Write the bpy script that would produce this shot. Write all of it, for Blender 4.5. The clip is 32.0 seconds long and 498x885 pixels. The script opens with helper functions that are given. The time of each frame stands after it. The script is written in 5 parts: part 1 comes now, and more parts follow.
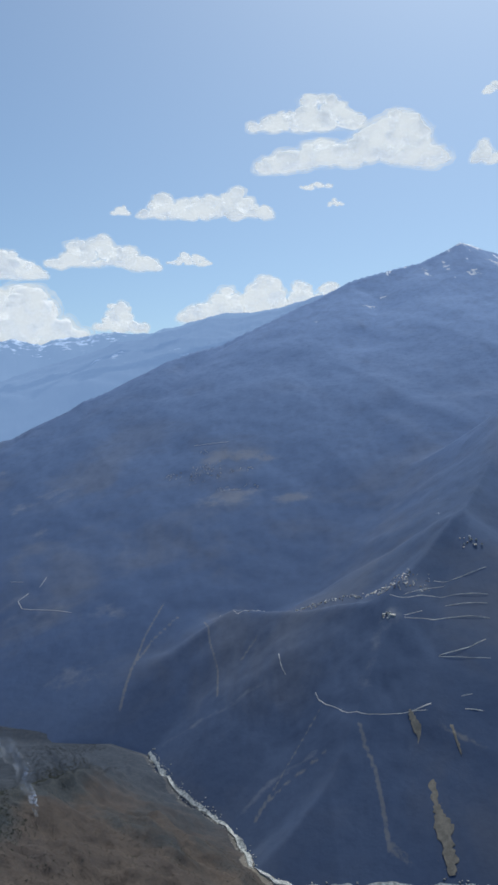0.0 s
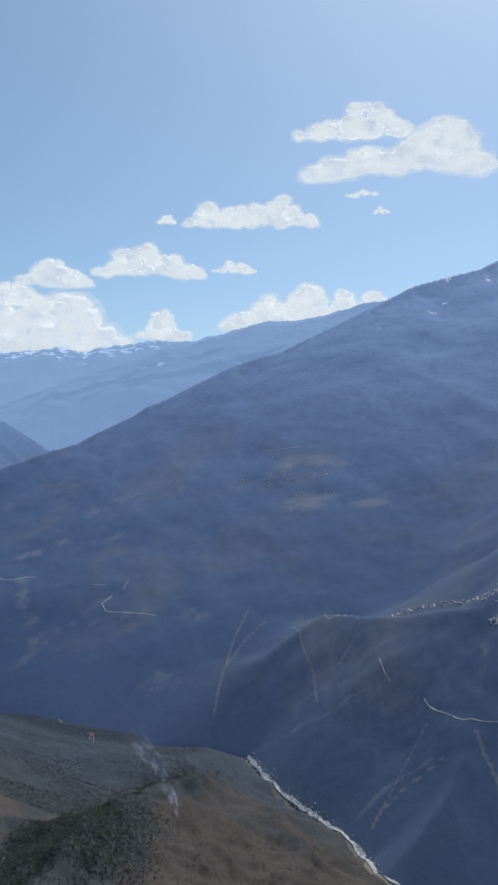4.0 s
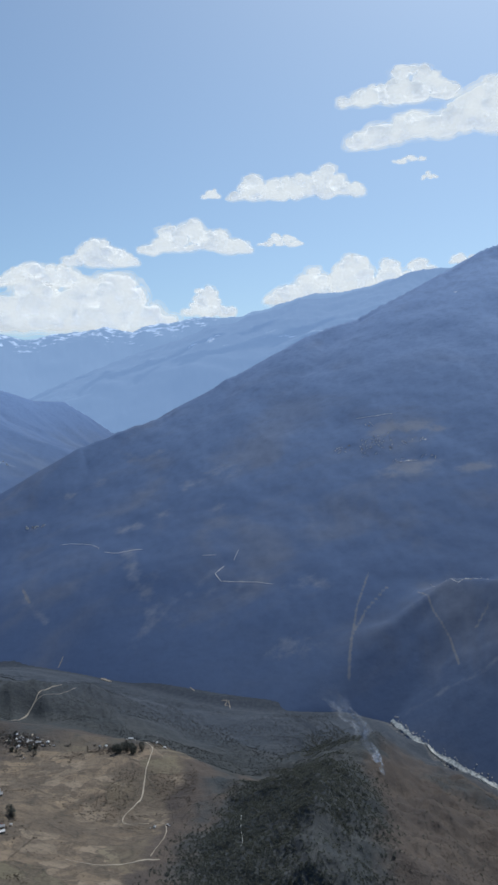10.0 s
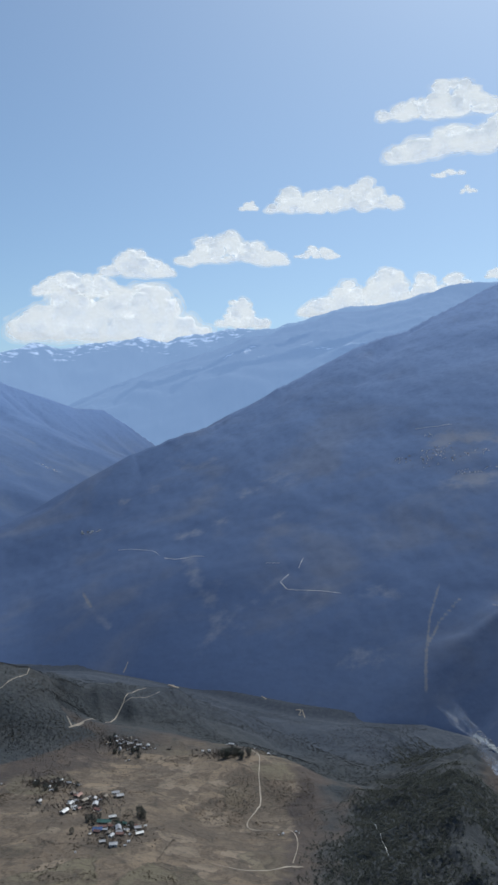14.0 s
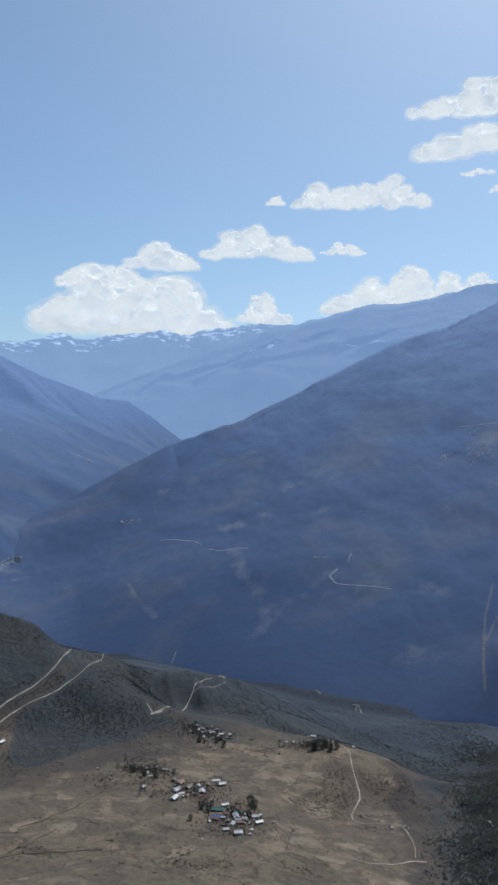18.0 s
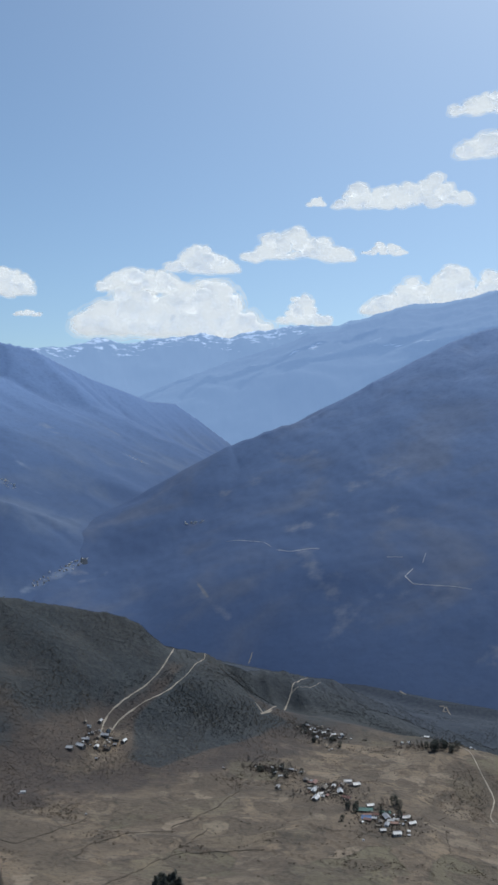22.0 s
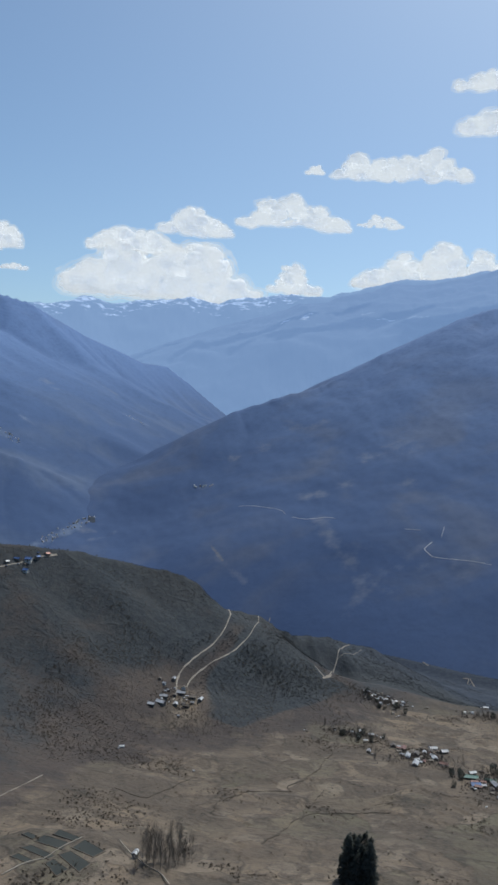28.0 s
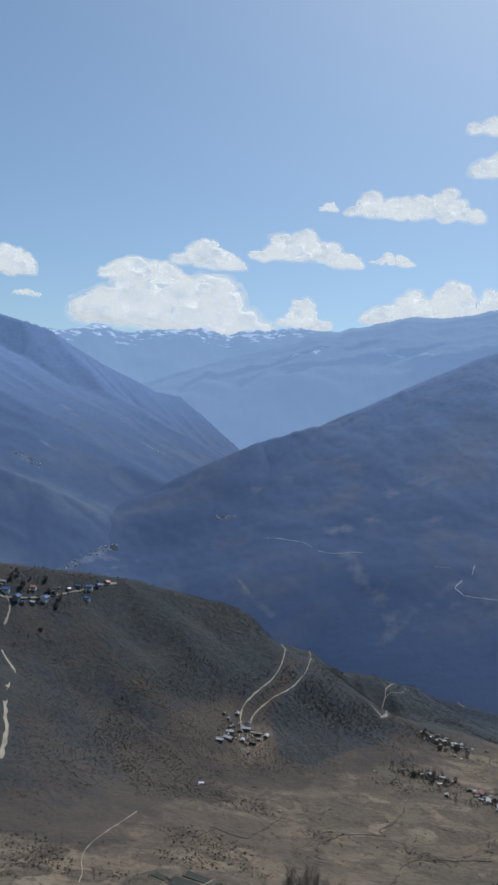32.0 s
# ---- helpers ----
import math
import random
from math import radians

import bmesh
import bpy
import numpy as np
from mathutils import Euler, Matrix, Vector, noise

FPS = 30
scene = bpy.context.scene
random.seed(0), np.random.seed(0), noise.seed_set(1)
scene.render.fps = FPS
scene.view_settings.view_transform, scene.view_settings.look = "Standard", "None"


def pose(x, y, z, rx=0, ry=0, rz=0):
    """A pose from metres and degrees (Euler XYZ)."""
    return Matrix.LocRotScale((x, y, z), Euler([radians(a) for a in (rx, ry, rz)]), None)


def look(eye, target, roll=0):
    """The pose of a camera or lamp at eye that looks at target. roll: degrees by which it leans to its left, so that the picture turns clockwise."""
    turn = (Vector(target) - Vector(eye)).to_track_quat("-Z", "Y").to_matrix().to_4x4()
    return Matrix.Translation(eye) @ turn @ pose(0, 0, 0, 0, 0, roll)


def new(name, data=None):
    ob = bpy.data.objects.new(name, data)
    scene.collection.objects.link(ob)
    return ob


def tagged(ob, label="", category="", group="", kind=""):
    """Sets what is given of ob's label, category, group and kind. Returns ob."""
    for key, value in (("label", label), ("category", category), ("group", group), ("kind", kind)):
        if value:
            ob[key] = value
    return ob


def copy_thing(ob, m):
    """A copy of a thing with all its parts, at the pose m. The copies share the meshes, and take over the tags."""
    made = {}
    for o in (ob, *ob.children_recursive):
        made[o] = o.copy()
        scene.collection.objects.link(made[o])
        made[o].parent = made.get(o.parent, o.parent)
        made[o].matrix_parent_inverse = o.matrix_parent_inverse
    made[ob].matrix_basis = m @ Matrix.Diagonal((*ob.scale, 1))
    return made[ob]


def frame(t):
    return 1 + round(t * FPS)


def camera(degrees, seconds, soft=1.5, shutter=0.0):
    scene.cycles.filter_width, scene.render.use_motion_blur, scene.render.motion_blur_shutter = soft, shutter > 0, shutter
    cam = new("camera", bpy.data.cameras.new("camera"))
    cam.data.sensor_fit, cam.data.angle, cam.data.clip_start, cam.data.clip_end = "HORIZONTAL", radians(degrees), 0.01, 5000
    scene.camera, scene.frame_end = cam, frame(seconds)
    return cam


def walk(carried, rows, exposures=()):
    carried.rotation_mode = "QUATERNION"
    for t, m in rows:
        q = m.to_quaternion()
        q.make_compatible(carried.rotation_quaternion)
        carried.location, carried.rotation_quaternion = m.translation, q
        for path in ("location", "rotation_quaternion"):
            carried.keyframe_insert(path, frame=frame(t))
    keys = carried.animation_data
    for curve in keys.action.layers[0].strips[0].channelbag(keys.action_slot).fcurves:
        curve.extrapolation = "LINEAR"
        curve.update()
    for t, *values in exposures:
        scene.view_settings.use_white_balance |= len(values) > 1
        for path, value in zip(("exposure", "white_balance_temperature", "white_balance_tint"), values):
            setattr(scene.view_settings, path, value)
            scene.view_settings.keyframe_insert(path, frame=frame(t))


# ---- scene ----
cam = camera(34.0, 32.0, soft=2.8)
# the flight: seconds, x, y, z, yaw, pitch, roll
ROWS = [
    (0.0, 0.00, 0.00, 275.00, 0.000, -0.000, -0.000),
    (0.5, -7.32, 0.15, 274.30, 0.023, 0.136, -0.318),
    (1.0, -14.67, 0.35, 273.60, 0.133, 0.397, -0.749),
    (1.5, -22.08, 0.62, 272.86, 0.222, 0.745, -1.065),
    (2.0, -29.52, 1.03, 272.14, 0.336, 0.956, -1.109),
    (2.5, -36.88, 1.46, 271.44, 0.667, 0.990, -1.199),
    (3.0, -44.21, 1.87, 270.78, 1.225, 0.982, -1.117),
    (3.5, -51.47, 2.09, 270.09, 1.840, 0.870, -0.827),
    (5.5, -80.35, 2.08, 267.27, 2.450, -0.530, 0.884),
    (6.0, -87.42, 1.94, 266.43, 2.332, -0.983, 1.107),
    (6.5, -94.28, 1.86, 265.53, 2.295, -1.458, 1.006),
    (7.0, -100.97, 1.96, 264.70, 2.322, -1.524, 1.022),
    (7.5, -107.66, 2.20, 263.84, 2.492, -1.435, 0.976),
    (8.0, -114.47, 2.60, 262.96, 2.831, -1.393, 1.084),
    (8.5, -121.43, 3.25, 262.15, 3.272, -1.478, 1.328),
    (9.0, -128.54, 4.04, 261.24, 3.707, -1.423, 1.681),
    (9.5, -135.63, 4.94, 260.31, 4.187, -1.292, 1.523),
    (10.0, -142.48, 6.04, 259.41, 4.638, -0.986, 1.363),
    (10.5, -149.13, 7.12, 258.38, 4.953, -0.555, 1.103),
    (11.0, -155.68, 8.00, 257.31, 5.416, -0.130, 0.744),
    (11.5, -162.09, 8.63, 256.34, 5.845, 0.240, 0.306),
    (12.0, -168.38, 8.93, 255.47, 6.167, 0.447, 0.112),
    (12.5, -174.59, 9.00, 254.75, 6.197, 0.516, 0.098),
    (13.0, -180.77, 8.83, 253.99, 6.219, 0.430, 0.232),
    (13.5, -186.83, 8.73, 253.38, 6.233, 0.236, 0.371),
    (14.0, -192.72, 8.81, 252.88, 6.267, -0.046, 0.354),
    (14.5, -198.48, 9.06, 252.39, 6.414, -0.396, 0.250),
    (16.5, -221.78, 10.25, 249.70, 6.953, -0.662, -0.874),
    (17.0, -227.65, 10.33, 248.94, 6.939, -0.598, -1.233),
    (17.5, -233.29, 10.30, 248.24, 6.987, -0.438, -1.264),
    (18.0, -238.86, 10.16, 247.55, 7.033, -0.314, -1.167),
    (18.5, -244.29, 9.97, 246.87, 7.187, -0.143, -0.950),
    (19.0, -249.63, 9.79, 246.25, 7.397, -0.059, -0.591),
    (19.5, -254.99, 9.70, 245.77, 7.683, -0.006, -0.156),
    (20.0, -260.36, 9.71, 245.37, 7.907, -0.173, -0.075),
    (20.5, -265.71, 9.63, 244.83, 8.217, -0.409, -0.117),
    (21.0, -271.05, 9.58, 244.29, 8.646, -0.395, -0.181),
    (21.5, -276.34, 9.56, 243.75, 9.080, -0.251, -0.329),
    (22.0, -281.45, 9.46, 243.21, 9.424, -0.150, -0.593),
    (22.5, -286.49, 9.28, 242.67, 9.634, -0.093, -0.776),
    (23.0, -291.50, 8.92, 242.01, 9.805, -0.192, -1.030),
    (23.5, -296.58, 8.38, 241.22, 10.025, -0.420, -1.289),
    (24.0, -301.71, 8.08, 240.77, 10.102, -0.669, -1.456),
    (24.5, -306.79, 7.94, 240.35, 9.986, -0.913, -1.643),
    (25.0, -311.72, 7.92, 239.92, 10.037, -1.256, -1.804),
    (25.5, -316.58, 8.01, 239.42, 10.029, -1.404, -2.049),
    (27.5, -335.13, 8.78, 237.26, 8.649, -2.461, -2.493),
    (28.0, -339.71, 8.90, 236.74, 7.553, -2.292, -3.601),
    (28.5, -344.26, 9.04, 236.27, 6.705, -2.009, -4.204),
    (29.0, -348.79, 9.18, 235.94, 6.189, -1.777, -4.921),
    (29.5, -353.28, 9.14, 235.55, 6.204, -1.254, -5.751),
    (30.0, -357.69, 8.87, 235.11, 6.305, -0.558, -5.847),
    (30.5, -362.08, 8.49, 234.75, 6.510, -0.319, -5.709),
    (31.0, -366.47, 8.04, 234.48, 6.827, -0.203, -5.517),
    (31.5, -370.81, 7.50, 234.25, 7.235, -0.130, -5.410),
    (32.0, -375.00, 6.89, 233.96, 7.592, -0.070, -5.280),
]
walk(cam, [(t, pose(x, y, z, 90 + pitch, roll, yaw)) for t, x, y, z, yaw, pitch, roll in ROWS],
     exposures=[(0.0, 0.06, 6175, 6.0), (9.0, 0.14, 6190, 6.0), (12.0, 0.02, 6175, 6.0), (14.0, 0.10, 6175, 6.0), (26.0, 0.06, 6175, 6.0), (32.0, 0.0, 6165, 6.2)])

# ---------------------------------------------------------------- light
SUN_EL, SUN_AZ = radians(56), radians(22)          # high, ahead of the flight and a little to the right
sun_way = Vector((math.sin(SUN_AZ) * math.cos(SUN_EL), math.cos(SUN_AZ) * math.cos(SUN_EL), math.sin(SUN_EL)))
sun_data = bpy.data.lights.new("sun", "SUN")
sun_data.energy, sun_data.angle, sun_data.color = 3.0, radians(0.6), (1.0, 0.95, 0.87)
sun = new("sun", sun_data)
sun.matrix_world = look(sun_way * 3000, (0, 0, 0))
world = bpy.data.worlds.new("sky")
scene.world = world
world.use_nodes = True
wn, wl = world.node_tree.nodes, world.node_tree.links
sky = wn.new("ShaderNodeTexSky")
sky.sky_type, sky.sun_disc = "NISHITA", False
sky.sun_elevation, sky.sun_rotation = SUN_EL, SUN_AZ
sky.altitude, sky.air_density, sky.dust_density, sky.ozone_density = 1800, 1.0, 6.5, 1.0
clear_air = wn.new("ShaderNodeMix")                      # clean mountain air: a little less red than the model gives
clear_air.data_type, clear_air.blend_type = "RGBA", "MULTIPLY"
clear_air.inputs["Factor"].default_value, clear_air.inputs["B"].default_value = 1.0, (0.878, 0.993, 1.03, 1)
wl.new(sky.outputs["Color"], clear_air.inputs["A"])
wl.new(clear_air.outputs["Result"], wn["Background"].inputs["Color"])
wn["Background"].inputs["Strength"].default_value = 0.108


# ---------------------------------------------------------------- materials
def material(name, rough=0.9, spec=0.2):
    m = bpy.data.materials.new(name)
    m.use_nodes = True
    b = m.node_tree.nodes["Principled BSDF"]
    b.inputs["Roughness"].default_value = rough
    b.inputs["Specular IOR Level"].default_value = spec
    return m, m.node_tree.nodes, m.node_tree.links, b


def math_node(n, l, op, a, b=0.0, clamp=False):
    k = n.new("ShaderNodeMath")
    k.operation, k.use_clamp = op, clamp
    for s, v in zip(k.inputs, (a, b)):
        if isinstance(v, (int, float)):
            s.default_value = v
        else:
            l.new(v, s)
    return k.outputs[0]


def noise_node(n, l, co, scale, detail=6.0, rough=0.6, warp=0.0):
    k = n.new("ShaderNodeTexNoise")
    k.inputs["Scale"].default_value, k.inputs["Detail"].default_value = scale, detail
    k.inputs["Roughness"].default_value, k.inputs["Distortion"].default_value = rough, warp
    l.new(co, k.inputs["Vector"])
    return k.outputs["Fac"]


def step_node(n, l, v, lo, hi):
    k = n.new("ShaderNodeMapRange")
    k.interpolation_type = "SMOOTHSTEP"
    k.inputs["From Min"].default_value, k.inputs["From Max"].default_value = lo, hi
    l.new(v, k.inputs["Value"])
    return k.outputs["Result"]


def mix_node(n, l, fac, a, b):
    k = n.new("ShaderNodeMix")
    k.data_type = "RGBA"
    for s, v in ((k.inputs["Factor"], fac), (k.inputs["A"], a), (k.inputs["B"], b)):
        if isinstance(v, (int, float)):
            s.default_value = v
        elif isinstance(v, tuple):
            s.default_value = (*v, 1)
        else:
            l.new(v, s)
    return k.outputs["Result"]


def bump_node(n, l, b, height, strength, dist):
    k = n.new("ShaderNodeBump")
    k.inputs["Strength"].default_value, k.inputs["Distance"].default_value = strength, dist
    l.new(height, k.inputs["Height"])
    l.new(k.outputs["Normal"], b.inputs["Normal"])


def place(n):
    return n.new("ShaderNodeNewGeometry").outputs["Position"]


def two_scale(name, a, b, scale, fine, rough=0.9, spec=0.2, bump=0.0):
    """A surface that mixes two tones in broad patches and in fine grain."""
    m, n, l, bs = material(name, rough, spec)
    co = place(n)
    broad = step_node(n, l, noise_node(n, l, co, scale), 0.35, 0.65)
    grain = step_node(n, l, noise_node(n, l, co, fine, 4), 0.25, 0.75)
    mid = tuple((p + q) / 2 for p, q in zip(a, b))
    c = mix_node(n, l, broad, a, b)
    c = mix_node(n, l, math_node(n, l, "MULTIPLY", grain, 0.5), c, mid)
    l.new(c, bs.inputs["Base Color"])
    if bump:
        bump_node(n, l, bs, noise_node(n, l, co, fine, 4), 0.8, bump)
    return m


def land_material():
    """Bare spring fields in small parcels on the terrace, brown leafless scrub on the slopes, dark evergreen woods."""
    m, n, l, b = material("dry_land")
    co = place(n)
    at = n.new("ShaderNodeAttribute")
    at.attribute_name = "cover"                         # r: fields, g: evergreen, b: bare rubble, alpha: blue haze painted over the gorge ground
    sep = n.new("ShaderNodeSeparateColor")
    l.new(at.outputs["Color"], sep.inputs["Color"])
    wob = n.new("ShaderNodeTexNoise")
    wob.inputs["Scale"].default_value, wob.inputs["Detail"].default_value = 0.045, 4
    l.new(co, wob.inputs["Vector"])
    warp = n.new("ShaderNodeVectorMath")
    warp.operation = "MULTIPLY_ADD"
    warp.inputs[1].default_value = (20, 20, 0)
    l.new(wob.outputs["Color"], warp.inputs[0])
    l.new(co, warp.inputs[2])
    flat = n.new("ShaderNodeVectorMath")
    flat.operation = "MULTIPLY"
    flat.inputs[1].default_value = (1, 0.8, 0)
    l.new(warp.outputs[0], flat.inputs[0])
    tones, edges = [], []
    for scale in (0.048, 0.125):                        # large parcels, and strips within them
        vor = n.new("ShaderNodeTexVoronoi")
        vor.inputs["Scale"].default_value = scale
        l.new(flat.outputs[0], vor.inputs["Vector"])
        tone = n.new("ShaderNodeSeparateColor")
        l.new(vor.outputs["Color"], tone.inputs["Color"])
        tones.append(tone)
        edge = n.new("ShaderNodeTexVoronoi")
        edge.feature = "DISTANCE_TO_EDGE"
        edge.inputs["Scale"].default_value = scale
        l.new(flat.outputs[0], edge.inputs["Vector"])
        edges.append(edge.outputs["Distance"])
    field = mix_node(n, l, tones[0].outputs[0], (0.134, 0.103, 0.076), (0.232, 0.177, 0.125))
    field = mix_node(n, l, math_node(n, l, "MULTIPLY", tones[1].outputs[1], 0.5), field, (0.095, 0.080, 0.064))
    field = mix_node(n, l, step_node(n, l, tones[1].outputs[0], 0.72, 0.9), field, (0.215, 0.172, 0.130))
    field = mix_node(n, l, math_node(n, l, "MULTIPLY", step_node(n, l, tones[0].outputs[1], 0.7, 0.9), 0.7), field, (0.112, 0.104, 0.070))
    field = mix_node(n, l, math_node(n, l, "MULTIPLY", step_node(n, l, noise_node(n, l, co, 0.024, 7, 0.65), 0.42, 0.66), 0.75), field, (0.086, 0.070, 0.056))
    by_parcel = math_node(n, l, "MULTIPLY", math_node(n, l, "SUBTRACT", tones[1].outputs[2], 0.5), 0.16)
    rough_ground = step_node(n, l, math_node(n, l, "ADD", noise_node(n, l, co, 0.055, 7, 0.68, 0.8), by_parcel), 0.485, 0.565)
    weeds = mix_node(n, l, step_node(n, l, noise_node(n, l, co, 0.55, 5, 0.7), 0.42, 0.62), (0.104, 0.083, 0.064), (0.057, 0.048, 0.040))
    field = mix_node(n, l, math_node(n, l, "MULTIPLY", rough_ground, 0.80), field, weeds)
    tufts = step_node(n, l, noise_node(n, l, co, 0.42, 5, 0.65, 0.6), 0.52, 0.66)
    field = mix_node(n, l, math_node(n, l, "MULTIPLY", tufts, 0.58), field, (0.058, 0.051, 0.044))
    fine = step_node(n, l, noise_node(n, l, co, 1.1, 4), 0.3, 0.8)
    field = mix_node(n, l, math_node(n, l, "MULTIPLY", fine, 0.28), field, (0.082, 0.068, 0.055))
    torn_line = step_node(n, l, noise_node(n, l, co, 0.10, 5, 0.7), 0.40, 0.60)
    bund = math_node(n, l, "SUBTRACT", 1.0, step_node(n, l, edges[0], 0.0, 0.050))
    low_bund = math_node(n, l, "SUBTRACT", 1.0, step_node(n, l, edges[1], 0.0, 0.085))
    bund = math_node(n, l, "MAXIMUM", math_node(n, l, "MULTIPLY", bund, torn_line), math_node(n, l, "MULTIPLY", math_node(n, l, "MULTIPLY", low_bund, torn_line), 0.55))
    field = mix_node(n, l, math_node(n, l, "MULTIPLY", bund, 0.62), field, (0.052, 0.046, 0.039))
    patch = step_node(n, l, noise_node(n, l, co, 0.022, 8, 0.7), 0.35, 0.66)
    scrub = mix_node(n, l, patch, (0.052, 0.043, 0.040), (0.086, 0.069, 0.058))
    dry = step_node(n, l, noise_node(n, l, co, 0.05, 7, 0.7, 0.8), 0.56, 0.72)
    scrub = mix_node(n, l, math_node(n, l, "MULTIPLY", dry, 0.55), scrub, (0.112, 0.090, 0.070))
    dots = step_node(n, l, noise_node(n, l, co, 0.30, 6, 0.7), 0.45, 0.62)
    scrub = mix_node(n, l, math_node(n, l, "MULTIPLY", dots, 0.42), scrub, (0.047, 0.043, 0.043))
    green = mix_node(n, l, dots, (0.029, 0.036, 0.043), (0.045, 0.051, 0.055))
    green = mix_node(n, l, math_node(n, l, "MULTIPLY", patch, 0.30), green, (0.066, 0.062, 0.058))
    rubble = mix_node(n, l, fine, (0.15, 0.135, 0.115), (0.22, 0.20, 0.17))
    frayed = math_node(n, l, "MULTIPLY", math_node(n, l, "SUBTRACT", noise_node(n, l, co, 0.035, 9, 0.72), 0.5), 2.3)
    f_r = step_node(n, l, math_node(n, l, "ADD", sep.outputs[0], frayed), 0.30, 0.70)
    f_g = step_node(n, l, math_node(n, l, "ADD", sep.outputs[1], math_node(n, l, "MULTIPLY", frayed, 0.7)), 0.25, 0.75)
    f_b = step_node(n, l, math_node(n, l, "ADD", sep.outputs[2], frayed), 0.4, 0.6)
    c = mix_node(n, l, f_r, scrub, field)
    c = mix_node(n, l, f_g, c, green)
    c = mix_node(n, l, f_b, c, rubble)
    # distance haze mixed into the base colour as a dark blue
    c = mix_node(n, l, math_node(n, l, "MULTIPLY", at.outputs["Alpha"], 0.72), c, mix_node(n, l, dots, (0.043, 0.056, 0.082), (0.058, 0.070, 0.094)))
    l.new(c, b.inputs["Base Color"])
    bump_node(n, l, b, math_node(n, l, "ADD", noise_node(n, l, co, 0.35, 5, 0.65), math_node(n, l, "MULTIPLY", bund, 0.4)), 0.6, 1.0)
    return m


def mountain_material(name, low, high, z0, z1, clearing, snow_line=None, grain=0.012, relief=9.0, air=None):
    """Forest, leafless brown stands, clearings, snow in the hollows near the top; blue haze is painted into the base
    colour, paler with height.
    """
    m, n, l, b = material(name, 0.95, 0.1)
    co = place(n)
    xyz = n.new("ShaderNodeSeparateXYZ")
    l.new(co, xyz.inputs[0])
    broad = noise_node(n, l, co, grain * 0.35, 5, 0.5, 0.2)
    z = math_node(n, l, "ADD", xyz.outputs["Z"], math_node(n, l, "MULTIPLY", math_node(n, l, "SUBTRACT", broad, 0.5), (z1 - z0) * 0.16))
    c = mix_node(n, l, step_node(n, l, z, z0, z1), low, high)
    brown = step_node(n, l, noise_node(n, l, co, grain * 0.55, 7, 0.6, 0.5), 0.46, 0.68)
    lower = math_node(n, l, "SUBTRACT", 1.0, step_node(n, l, xyz.outputs["Z"], z0 + 0.15 * (z1 - z0), z0 + 0.75 * (z1 - z0)))
    c = mix_node(n, l, math_node(n, l, "MULTIPLY", math_node(n, l, "MULTIPLY", brown, lower), 0.42), c, clearing)
    patch = step_node(n, l, noise_node(n, l, co, grain, 8, 0.62), 0.56, 0.74)
    c = mix_node(n, l, math_node(n, l, "MULTIPLY", patch, 0.16), c, clearing)
    stands = step_node(n, l, noise_node(n, l, co, grain * 2.2, 6, 0.6), 0.50, 0.66)
    c = mix_node(n, l, math_node(n, l, "MULTIPLY", stands, 0.13), c, tuple(v * 0.70 for v in low))
    fine = step_node(n, l, noise_node(n, l, co, grain * 9, 5, 0.7), 0.4, 0.75)
    dark = tuple(v * 0.72 for v in low)
    c = mix_node(n, l, math_node(n, l, "MULTIPLY", fine, 0.25), c, dark)
    if snow_line:
        streak = n.new("ShaderNodeMapping")
        streak.inputs["Scale"].default_value = (1.0, 0.25, 0.35)
        l.new(co, streak.inputs["Vector"])
        s = noise_node(n, l, streak.outputs[0], snow_line[2], 9, 0.7)
        up = step_node(n, l, xyz.outputs["Z"], snow_line[0], snow_line[1])
        s = step_node(n, l, math_node(n, l, "ADD", s, math_node(n, l, "MULTIPLY", up, snow_line[3])), 0.70, 0.74)
        c = mix_node(n, l, s, c, (0.80, 0.83, 0.88))
    at = n.new("ShaderNodeAttribute")
    at.attribute_name = "cover"
    sep = n.new("ShaderNodeSeparateColor")
    l.new(at.outputs["Color"], sep.inputs["Color"])
    torn = math_node(n, l, "MULTIPLY", math_node(n, l, "SUBTRACT", noise_node(n, l, co, grain * 3.5, 8, 0.7), 0.5), 2.2)
    # thinner haze painted in: nearer slopes get a darker, less blue tone
    less_haze = step_node(n, l, math_node(n, l, "ADD", at.outputs["Alpha"], math_node(n, l, "MULTIPLY", torn, 0.25)), 0.1, 0.9)
    less_haze_tone = mix_node(n, l, fine, (0.066, 0.082, 0.114), (0.050, 0.063, 0.090))
    less_haze_tone = mix_node(n, l, math_node(n, l, "MULTIPLY", brown, 0.40), less_haze_tone, (0.092, 0.090, 0.098))
    c = mix_node(n, l, math_node(n, l, "MULTIPLY", less_haze, 0.40), c, less_haze_tone)
    open_land = step_node(n, l, math_node(n, l, "ADD", sep.outputs[0], torn), 0.5, 1.3)
    c = mix_node(n, l, math_node(n, l, "MULTIPLY", open_land, 0.60), c, tuple(v * 1.4 for v in clearing))
    shred = math_node(n, l, "MULTIPLY", math_node(n, l, "SUBTRACT", noise_node(n, l, co, 0.22, 6, 0.7), 0.5), 0.9)
    scar = step_node(n, l, math_node(n, l, "ADD", sep.outputs[2], shred), 0.22, 0.55)
    c = mix_node(n, l, math_node(n, l, "MULTIPLY", scar, 0.6), c, (0.205, 0.200, 0.197))
    drift = n.new("ShaderNodeMapping")                  # snow lies in drifts along the ledges
    drift.inputs["Scale"].default_value = (0.45, 1.0, 1.3) if air else (1.0, 1.0, 1.0)
    l.new(co, drift.inputs["Vector"])
